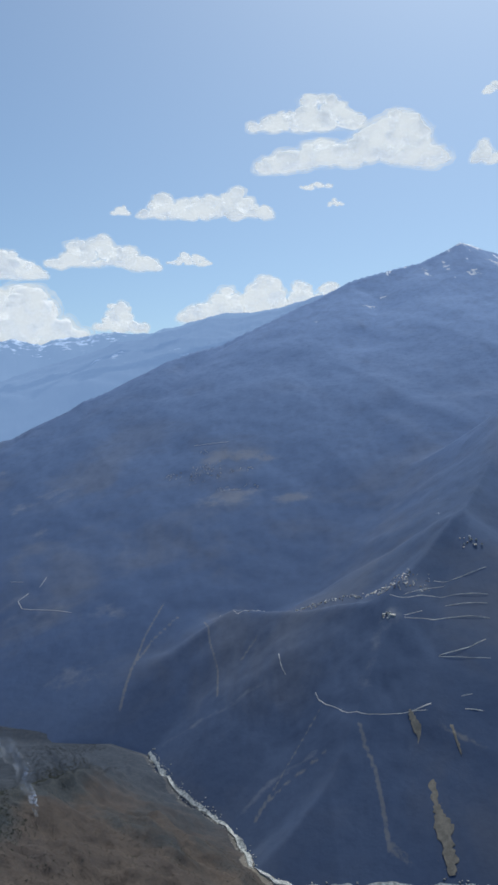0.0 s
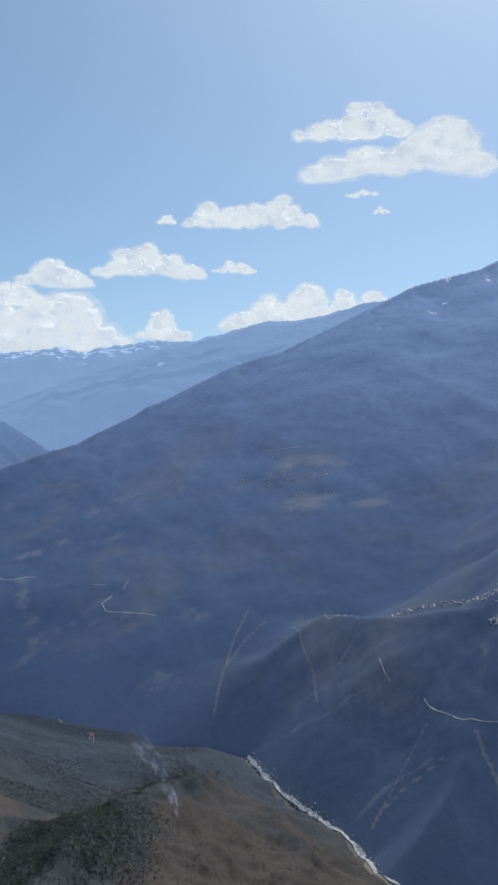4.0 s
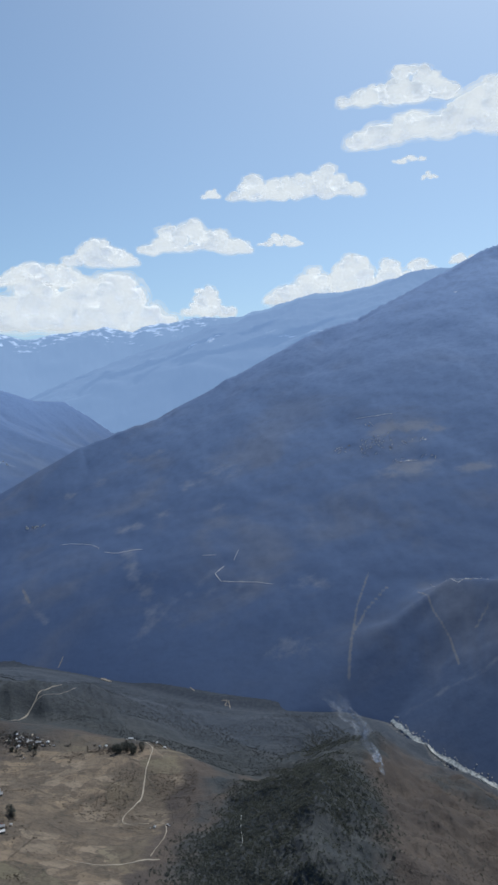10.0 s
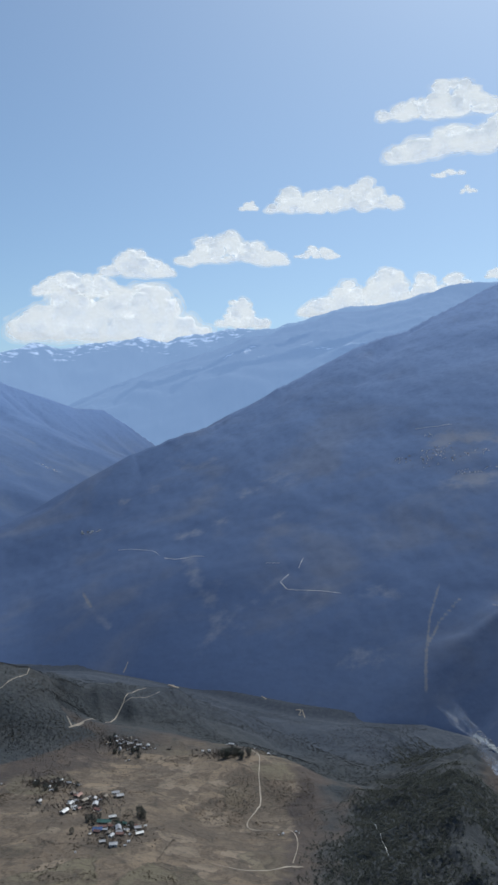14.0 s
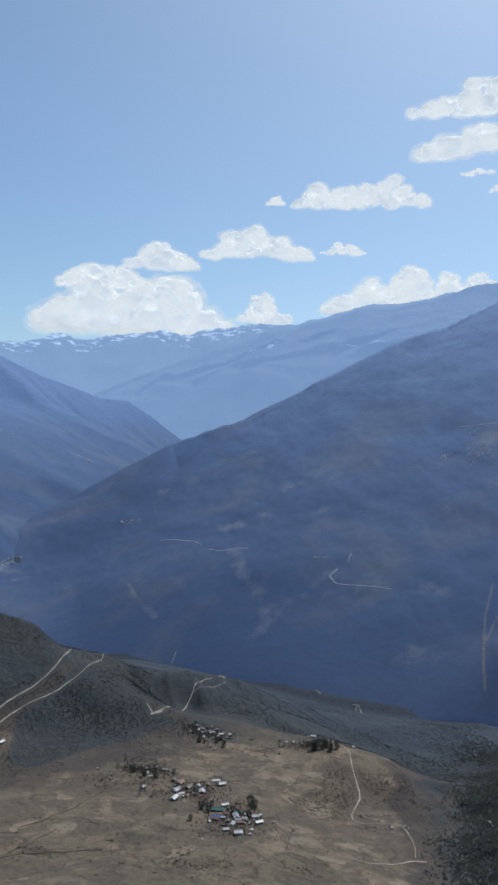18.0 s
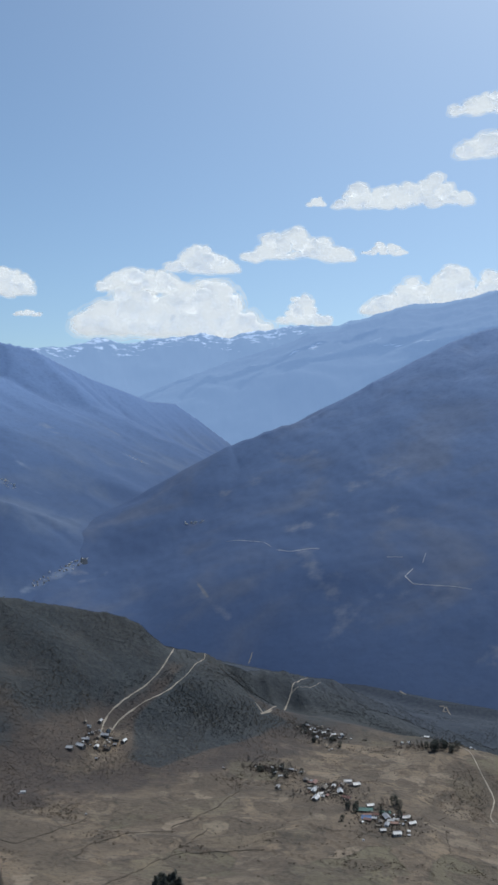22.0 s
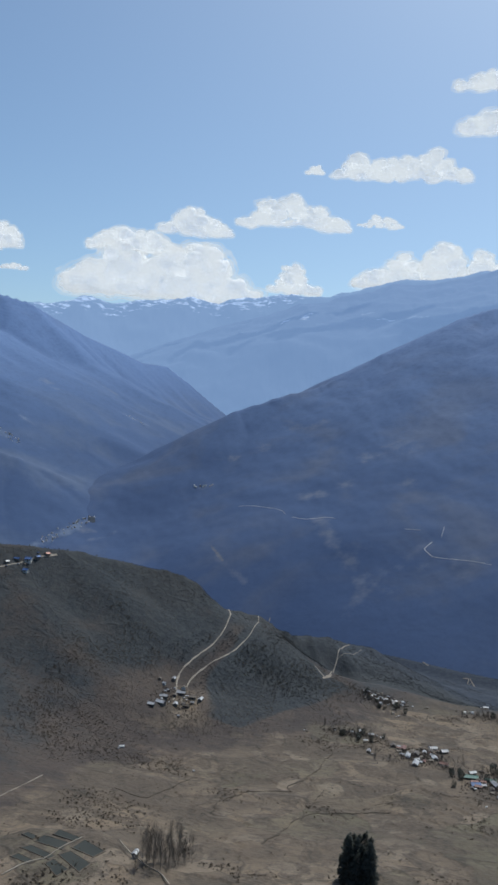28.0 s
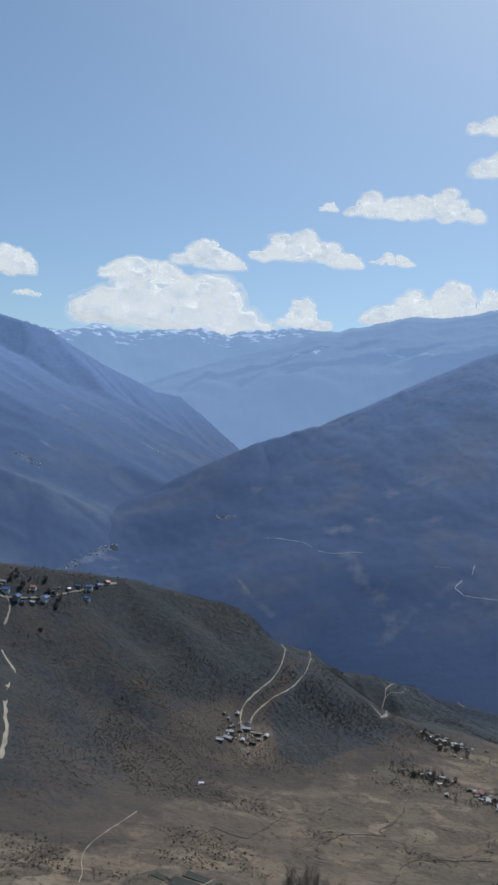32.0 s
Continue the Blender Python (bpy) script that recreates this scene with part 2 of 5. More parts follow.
    ragged = math_node(n, l, "MULTIPLY", math_node(n, l, "SUBTRACT", noise_node(n, l, drift.outputs[0], 0.035 if air else grain * 5, 8, 0.72), 0.5), 2.6)
    lying = step_node(n, l, math_node(n, l, "ADD", sep.outputs[1], ragged), 0.80, 1.0)
    c = mix_node(n, l, lying, c, (0.62, 0.65, 0.70) if air is None else (0.46, 0.48, 0.51))
    l.new(c, b.inputs["Base Color"])
    bump_node(n, l, b, noise_node(n, l, co, grain * 4, 6, 0.65), 0.25, relief)
    if air:                                             # air haze over the far backdrop ranges, painted as blue emission, strongest low in the valleys
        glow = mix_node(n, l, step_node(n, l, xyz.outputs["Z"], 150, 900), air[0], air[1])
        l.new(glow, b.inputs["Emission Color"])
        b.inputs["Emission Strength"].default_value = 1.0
    return m


LAND = land_material()
# low and high hold the blue of distance haze as base colour
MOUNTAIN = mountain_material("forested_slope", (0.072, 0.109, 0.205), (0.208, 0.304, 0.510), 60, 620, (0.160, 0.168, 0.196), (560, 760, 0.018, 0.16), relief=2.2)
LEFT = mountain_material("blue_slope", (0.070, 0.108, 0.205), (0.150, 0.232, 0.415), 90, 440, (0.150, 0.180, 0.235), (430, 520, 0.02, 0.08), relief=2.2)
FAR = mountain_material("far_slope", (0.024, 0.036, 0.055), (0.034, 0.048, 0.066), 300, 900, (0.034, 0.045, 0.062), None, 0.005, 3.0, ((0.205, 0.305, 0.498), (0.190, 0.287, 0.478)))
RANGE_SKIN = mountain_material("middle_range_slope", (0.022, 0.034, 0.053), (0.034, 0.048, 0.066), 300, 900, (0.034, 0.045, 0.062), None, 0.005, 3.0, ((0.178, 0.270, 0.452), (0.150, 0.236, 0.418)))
WATER = two_scale("white_water", (0.66, 0.67, 0.64), (0.13, 0.15, 0.15), 0.55, 1.6, 0.4, 0.5, 0.6)
DUST = two_scale("pale_road_dust", (0.38, 0.335, 0.275), (0.23, 0.20, 0.165), 0.12, 0.9, 0.95, 0.1, 0.1)


# ---------------------------------------------------------------- the lie of the land
# --terrain--
def lattice(ix, iy, seed):
    h = (ix.astype(np.int64) * 374761393 + iy.astype(np.int64) * 668265263 + seed * 974634777) & 0xFFFFFFFF
    h = ((h ^ (h >> 13)) * 1274126177) & 0xFFFFFFFF
    return ((h ^ (h >> 16)) & 0xFFFF) / 65535.0


def wave(x, y, seed=0):
    """Smooth value noise, -1 to 1."""
    ix, iy = np.floor(x), np.floor(y)
    fx, fy = x - ix, y - iy
    ux, uy = fx * fx * fx * (fx * (fx * 6 - 15) + 10), fy * fy * fy * (fy * (fy * 6 - 15) + 10)
    a, b = lattice(ix, iy, seed), lattice(ix + 1, iy, seed)
    c, d = lattice(ix, iy + 1, seed), lattice(ix + 1, iy + 1, seed)
    return 2 * ((a + (b - a) * ux) * (1 - uy) + (c + (d - c) * ux) * uy) - 1


def fractal(x, y, size, octaves=5, seed=0, rough=0.5):
    out, amp, f = 0.0, 1.0, 1.0 / size
    for k in range(octaves):
        out = out + amp * wave(x * f + 17.3 * k, y * f - 9.1 * k, seed + k)
        amp, f = amp * rough, f * 2.03
    return out


def ridged(x, y, size, octaves=5, seed=0):
    out, amp, f = 0.0, 1.0, 1.0 / size
    for k in range(octaves):
        out = out + amp * (1 - 2 * np.abs(wave(x * f + 5.7 * k, y * f + 3.3 * k, seed + k)))
        amp, f = amp * 0.5, f * 2.07
    return out


def smooth(v, lo, hi):
    u = np.clip((v - lo) / (hi - lo), 0, 1)
    return u * u * (3 - 2 * u)


def near_line(x, y, pts):
    """Distance to a polyline and the height along it there."""
    best, height = np.full(np.shape(x), 1e9), np.zeros(np.shape(x))
    for p, q in zip(pts[:-1], pts[1:]):
        dx, dy = q[0] - p[0], q[1] - p[1]
        u = np.clip(((x - p[0]) * dx + (y - p[1]) * dy) / (dx * dx + dy * dy + 1e-9), 0, 1)
        dist = np.hypot(x - p[0] - u * dx, y - p[1] - u * dy)
        if len(p) > 2:
            height = np.where(dist < best, p[2] + u * (q[2] - p[2]), height)
        best = np.minimum(best, dist)
    return best, height


def side_of(x, y, pts):
    """Positive on the left of a polyline as it runs."""
    best, side = np.full(np.shape(x), 1e9), np.zeros(np.shape(x))
    for p, q in zip(pts[:-1], pts[1:]):
        dx, dy = q[0] - p[0], q[1] - p[1]
        u = np.clip(((x - p[0]) * dx + (y - p[1]) * dy) / (dx * dx + dy * dy + 1e-9), 0, 1)
        dist = np.hypot(x - p[0] - u * dx, y - p[1] - u * dy)
        side = np.where(dist < best, np.sign(dx * (y - p[1]) - dy * (x - p[0])), side)
        best = np.minimum(best, dist)
    return side


def spine(x, y, pts, slope, foot=None, knee=1e9):
    """A ridge that falls away from its crest line."""
    top = np.full(np.shape(x), -1e9)
    for p, q in zip(pts[:-1], pts[1:]):
        dist, z = near_line(x, y, [p, q])
        fall = slope * np.minimum(dist, knee) + (slope if foot is None else foot) * np.maximum(dist - knee, 0)
        top = np.maximum(top, z - fall)
    return top


def outside(x, y, pts):
    """Distance outside a polygon (zero inside it)."""
    inside = np.zeros(np.shape(x), bool)
    for p, q in zip(pts, pts[1:] + pts[:1]):
        cross = ((p[1] > y) != (q[1] > y)) & (x < (q[0] - p[0]) * (y - p[1]) / (q[1] - p[1] + 1e-9) + p[0])
        inside = inside ^ cross
    dist, _ = near_line(x, y, pts + pts[:1])
    return np.where(inside, 0.0, dist)


RIVER = [(420, 420), (300, 440), (180, 480), (103, 494), (55, 486), (12, 490), (0, 505), (0, 532), (-22, 577), (-52, 615), (-67, 641), (-84, 688), (-120, 715), (-190, 712),
         (-250, 730), (-349, 794), (-390, 820), (-440, 842), (-500, 853), (-570, 858), (-650, 870), (-760, 908), (-870, 985), (-1060, 1010), (-1400, 960)]
MAIN = [(-760, 1235, 70), (-652, 1290, 142), (-596, 1320, 191), (-539, 1360, 237), (-412, 1420, 285), (-300, 1498, 354), (-247, 1540, 377), (-155, 1590, 436),
        (-55, 1652, 470), (118, 1720, 566), (223, 1800, 629), (396, 1880, 691), (506, 1950, 751), (627, 2050, 754), (900, 2300, 800), (1600, 2700, 900)]
SPUR = [(-70, 770, 86), (-15, 800, 113), (55, 725, 130), (110, 668, 158), (200, 760, 215), (330, 980, 330)]
TOE = [(-600, 1330, 190), (-655, 1270, 135), (-710, 1150, 73), (-718, 1110, 67), (-727, 1070, 58), (-735, 1010, 47), (-750, 930, 24), (-760, 860, 4)]
LEFTS = [(-640, 3050, 100), (-770, 2920, 188), (-840, 2839, 246), (-923, 2742, 320), (-979, 2677, 365), (-1006, 2461, 362), (-1037, 2321, 384), (-1084, 2156, 410), (-1126, 2053, 440), (-1169, 1968, 471),
         (-1215, 1902, 481), (-1274, 1869, 492), (-1500, 1750, 600), (-2100, 1600, 800)]
LOW_LEFT = [(-1250, 1090, 215), (-976, 1126, 168), (-891, 1138, 159), (-830, 1150, 146), (-775, 1172, 120), (-730, 1195, 84), (-680, 1220, 40), (-600, 1250, -20)]
RANGE = [(900, 4120, 1060), (348, 4050, 991), (144, 4050, 945), (-91, 4050, 908), (-330, 4050, 860), (-492, 4050, 809), (-711, 4050, 745), (-935, 4050, 677), (-1163, 4050, 596), (-1337, 4050, 513), (-1481, 4050, 393)]
FARS = [(-2645, 3619, 690), (-2224, 4039, 724), (-1960, 4186, 754), (-1608, 4342, 803), (-1289, 4401, 823), (-1128, 4440, 809), (-936, 4460, 852), (-715, 4489, 886), (-527, 4499, 900), (-343, 4499, 941), (-159, 4499, 986), (82, 4499, 1024), (291, 4489, 1050), (503, 4469, 993), (1072, 4303, 984), (2147, 3912, 935)]
HILL = [(-900, 240, 290), (-660, 330, 205), (-548, 400, 164), (-525, 420, 161), (-496, 441, 155), (-464, 470, 142), (-430, 490, 133), (-408, 507, 119), (-391, 520, 112), (-360, 560, 94), (-325, 610, 72)]
KNOLL = [(-148, 290, 106), (-143, 377, 104), (-127, 440, 86), (-115, 520, 61), (-100, 600, 38)]
TERRACE = [(-900, -500), (-120, -500), (-130, 100), (-165, 240), (-192, 320), (-203, 400), (-215, 450), (-240, 478), (-320, 498), (-370, 470), (-440, 440), (-900, 300)]
SHOULDERS = ((-250, 930, 15, 120), (-490, 955, 15, 120), (20, 660, 4, 60))
UPPER_WOOD = [(-475, 452), (-500, 425), (-480, 396), (-463, 392), (-446, 404), (-430, 424), (-420, 450), (-413, 482), (-427, 484), (-454, 462)]
FLANK_WOOD = [(-398, 380), (-403, 412), (-395, 447), (-391, 512), (-364, 483), (-350, 470), (-338, 469), (-353, 432), (-373, 398), (-384, 376)]
# rises and hollows of the near ground: x, y, height, reach
SWELLS = ((-411, 511, -8.8, 30), (-392, 522, -0.6, 30), (-334, 596, -4.7, 36), (-348, 534, -18.6, 30), (-286, 321, 2.6, 45), (-232, 364, -7.4, 34), (-218, 365, 3.2, 34), (-422, 400, -8.5, 40), (-322, 365, 2.5, 42), (-231, 439, 6.6, 40))


def eased(a, b, k):
    """The higher of two surfaces, with a rounded joint."""
    return np.maximum(a, b) + k * np.log1p(np.exp(-np.abs(a - b) / k))


def forms(x, y):
    """The heights of the ground, the great slope, the left mountain, the far range and the nearer range, each for itself."""
    x, y = np.asarray(x, float), np.asarray(y, float)
    river, _ = near_line(x, y, RIVER)
    floor = 9 + 7 * smooth(y, 540, 690) * smooth(x, -560, -440) + 45 * smooth(-x, 480, 760) * smooth(y, 900, 1150) + 0.16 * np.clip(river - 25, 0, 220) - 60 * smooth(y, 1500, 2200) - 5 * (1 - smooth(river, 3, 16))
    d = np.clip(450 - y, -40, 300)
    flat = 80 + 0.115 * d + 0.0003 * d * d + 0.03 * np.clip(150 - y, 0, 500) - 0.12 * np.maximum(x + 265, 0)
    out = outside(x, y, TERRACE)
    pool = smooth(-np.hypot(x + 402, y - 186), -28, -15)
    flat = flat - 0.34 * out + 1.2 * fractal(x, y, 60, 4, 3) + 0.45 * np.round(fractal(x, y, 45, 3, 5) * 2) * smooth(80 - spine(x, y, HILL, 0.52, 0.40, 90) + 0.115 * d, 6, 24)
    flat = flat * (1 - pool) + 131.8 * pool
    hill = spine(x, y, HILL, 0.52, 0.40, 90) - 30 * pool + 4.5 * fractal(x, y, 80, 3, 11) * smooth(-x, 320, 420)
    knoll = spine(x, y, KNOLL, 0.50) + 3.0 * fractal(x, y, 40, 5, 21) + 3.5 * (ridged(x + 0.4 * y, y - 0.4 * x, 42, 4, 23) - 0.4)
    near = np.maximum(np.maximum(flat, hill), knoll)
    k = 7.0
    near = near + k * np.log(np.exp((flat - near) / k) + np.exp((hill - near) / k) + np.exp((knoll - near) / k)) - 2.0
    for sx, sy, up, reach in SWELLS:
        near = near + up * np.exp(-((x - sx) ** 2 + (y - sy) ** 2) / reach ** 2)
    ground = np.maximum(near, floor)
    ground = ground + (1.5 * fractal(x, y, 50, 4, 31) + 2.8 * (ridged(x + 0.5 * y, 0.45 * y, 52, 3, 33) - 0.3)) * smooth(out, 5, 60) * smooth(river, 12, 60)
    main = eased(spine(x, y, MAIN, 0.56, 0.525, 250), eased(spine(x, y, SPUR, 0.62), spine(x, y, TOE, 0.33), 5.0), 6.0) - 0.8
    grow = smooth(river, 10, 160)
    crest, _ = near_line(x, y, MAIN)
    along, down = 0.87 * x + 0.49 * y, 0.49 * x - 0.87 * y     # side spurs and gullies run down from the crest
    along = along + 26 * fractal(x, y, 240, 3, 43)
    side = ridged(along, 0.30 * down, 230, 2, 41) - 0.2
    main = main + grow * (4.0 * side * smooth(crest, 20, 220) + 5.0 * fractal(x, y, 160, 5, 47))
    for sx, sy, up, reach in SHOULDERS:
        main = main + up * np.exp(-((x - sx) ** 2 + (y - sy) ** 2) / reach ** 2)
    bank = 6 + 7 * smooth(y, 540, 690) + 0.85 * river + smooth(river, 15, 90) * 5 * fractal(x, y, 70, 5, 71)
    main = main - 9 * np.log1p(np.exp(np.clip((main - bank) / 9, -30, 30)))
    main = np.where(side_of(x, y, RIVER) > 0, main - 1.7 * river * smooth(x, -640, -520), main)
    left = spine(x, y, LEFTS, 0.80, 0.46, 190) + 7 * (ridged(x, y, 260, 3, 53) - 0.4) * smooth(near_line(x, y, LEFTS)[0], 10, 160)
    left = eased(left, spine(x, y, LOW_LEFT, 0.62) + 6 * fractal(x, y, 110, 4, 57), 14.0)
    far = spine(x, y, FARS, 0.78) + 17 * (ridged(x, y, 520, 6, 61) - 0.5) + 8 * fractal(x, y, 130, 5, 67)
    mid = spine(x, y, RANGE, 0.40, 0.85, 900) + 14 * (ridged(x, y, 420, 5, 63) - 0.5) + 6 * fractal(x, y, 110, 4, 69)
    return np.stack([ground, main, left, far, mid])


def terrain(x, y):
    """Height at x, y and which form is on top there."""
    stack = forms(x, y)
    return stack.max(0), stack.argmax(0)
# --end--


def ground_at(x, y):
    return float(terrain(np.array([x]), np.array([y]))[0][0])


CLEARINGS = ((-948, 1553, 26, 30, 0.95), (-882, 1770, 30, 22, 0.9), (-799, 1630, 30, 16, 0.95), (-790, 1752, 24, 14, 0.9), (-890, 1318, 26, 10, 0.9), (-880, 1232, 34, 8, 0.95), (-844, 1258, 26, 8, 0.9), (-47, 1164, 32, 34, 1.25), (-5, 1153, 36, 22, 1.25), (26, 1138, 20, 12, 1.25), (-26, 1055, 54, 24, 1.25), (54, 1035, 30, 14, 1.25), (-57, 1127, 34, 26, 0.75), (-11, 1117, 22, 12, 0.85),
             (-104, 1138, 24, 16, 0.8), (-274, 1155, 46, 32), (-530, 1231, 34, 24), (-487, 1241, 28, 26), (-268, 1048, 26, 20), (-386, 1065, 40, 22), (-318, 1143, 40, 22), (-342, 928, 36, 22),
             (-546, 1163, 40, 14), (-170, 784, 44, 24), (-346, 1078, 34, 20), (137, 680, 24, 18, 0.95), (112, 652, 14, 9, 0.9), (-213, 881, 34, 26), (-150, 863, 40, 26), (-895, 1239, 30, 12, 0.95), (-784, 1643, 40, 22, 0.85), (-934, 1541, 30, 18, 0.8), (-260, 882, 22, 16, 0.6), (-298, 859, 24, 14, 0.6), (-690, 1062, 34, 12, 0.9))
SNOWS = ((246, 1662, 26, 16), (285, 1724, 20, 34), (394, 1811, 10, 60), (441, 1822, 12, 70), (487, 1760, 36, 30), (132, 1603, 8, 30), (507, 1944, 50, 16), (554, 1830, 40, 50), (-596, 3591, 46, 100, 0.95),
         (-683, 3647, 44, 36, 1.0), (-571, 3640, 50, 30, 1.0), (-870, 3638, 26, 20, 0.95), (-254, 3442, 60, 26, 0.95), (-145, 3376, 34, 20, 0.95), (-524, 3514, 46, 40, 0.9), (-222, 3396, 60, 26, 0.9), (-327, 3550, 50, 26, 0.9), (-116, 3340, 60, 22, 0.9), (-796, 3602, 26, 26), (-350, 3451, 24, 18))


SCARS = (([(78, 574), (80, 562), (85, 549), (87, 530), (88, 510), (89, 502)], 2.6), ([(145, 581), (147, 567), (149, 553), (152, 522)], 2.6), ([(54, 607), (36, 590), (18, 569), (5, 558)], 1.6), ([(53, 567), (41, 566), (26, 566), (10, 560), (4, 553)], 2.2),
         ([(-73, 840), (-97, 813), (-112, 783), (-115, 762), (-117, 740)], 2.4), ([(-90, 866), (-105, 820), (-112, 783)], 2.0), ([(7, 740), (-7, 725)], 2.8), ([(-45, 820), (-36, 764), (-28, 732), (-27, 694)], 1.7),
         ([(-502, 969), (-482, 937)], 3.0))
SLIPS = (([(115, 584), (117, 577), (119, 572), (122, 562)], 4.6), ([(120, 552), (121, 545), (122, 538), (122, 530)], 4.2), ([(122, 532), (123, 522), (125, 513), (124, 502), (124, 496)], 8.0), ([(140, 583), (143, 570), (145, 556)], 1.6))
STRIPS = (([(-735, 990), (-711, 1046), (-694, 1102)], 9, 1.0), ([(-684, 1030), (-659, 1048), (-648, 1062)], 7, 0.8), ([(-256, 912), (-278, 897), (-300, 882), (-325, 857), (-338, 837)], 13, 0.72), ([(-73, 685), (-46, 678), (-21, 669), (14, 666)], 5, 0.8), ([(-6, 569), (16, 577), (46, 572)], 4, 0.9), ([(-377, 1001), (-349, 923), (-322, 878)], 15, 0.85),
          ([(-492, 948), (-471, 924), (-452, 904)], 7, 0.9), ([(-451, 1305), (-420, 1280), (-394, 1282)], 24, 0.7), ([(86, 600), (100, 640), (120, 652)], 8, 0.7))


def growth(p):
    """Cleared ground in red, lying snow in green, bare gullies in blue (half) and fresh slips (full)."""
    out = np.zeros((len(p), 4))
    for ch, spots in ((0, CLEARINGS), (1, SNOWS)):
        for x, y, a, b, *most in spots:
            out[:, ch] = np.maximum(out[:, ch], (most[0] if most else (0.78, 0.9)[ch]) * np.exp(-((p[:, 0] - x) / a) ** 2 - ((p[:, 1] - y) / b) ** 2))
    for pts, wide, most in STRIPS:                      # grassy crests of the side spurs
        dist, _ = near_line(p[:, 0], p[:, 1], pts)
        out[:, 0] = np.maximum(out[:, 0], most * np.exp(-(dist / wide) ** 2))
    crest, _ = near_line(p[:, 0], p[:, 1], FARS)
    out[:, 1] = np.maximum(out[:, 1], np.exp(-(crest / 190) ** 2) * (0.40 + 0.40 * smooth(-p[:, 0], 300, 900)))
    for lines, top in ((SCARS, 0.5),):
        for pts, wide in lines:
            dist, _ = near_line(p[:, 0], p[:, 1], pts)
            out[:, 2] = np.maximum(out[:, 2], top * (1 - smooth(dist, 0.35 * wide, 1.1 * wide)))
    # alpha weighs the less hazy tone and fades out with distance
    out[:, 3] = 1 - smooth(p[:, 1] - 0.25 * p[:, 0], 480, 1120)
    return out


SHEET = {}


def draped(x, y):
    """Height of the built sheet itself at x, y (in its fine front part)."""
    cx, cy = SHEET["eye"]
    a, r = np.arctan2(cx - x, y - cy), np.hypot(x - cx, y - cy)
    ang, rad, top = SHEET["ang"], SHEET["rad"], SHEET["top"]
    ia, ir = np.clip(np.searchsorted(ang, a) - 1, 0, len(ang) - 2), np.clip(np.searchsorted(rad, r) - 1, 0, len(rad) - 2)
    fa, fr = (a - ang[ia]) / (ang[ia + 1] - ang[ia]), (r - rad[ir]) / (rad[ir + 1] - rad[ir])
    z = (top[ir, ia] * (1 - fa) + top[ir, ia + 1] * fa) * (1 - fr) + (top[ir + 1, ia] * (1 - fa) + top[ir + 1, ia + 1] * fa) * fr
    return np.where((fa >= 0) & (fa <= 1), z, terrain(x, y)[0])


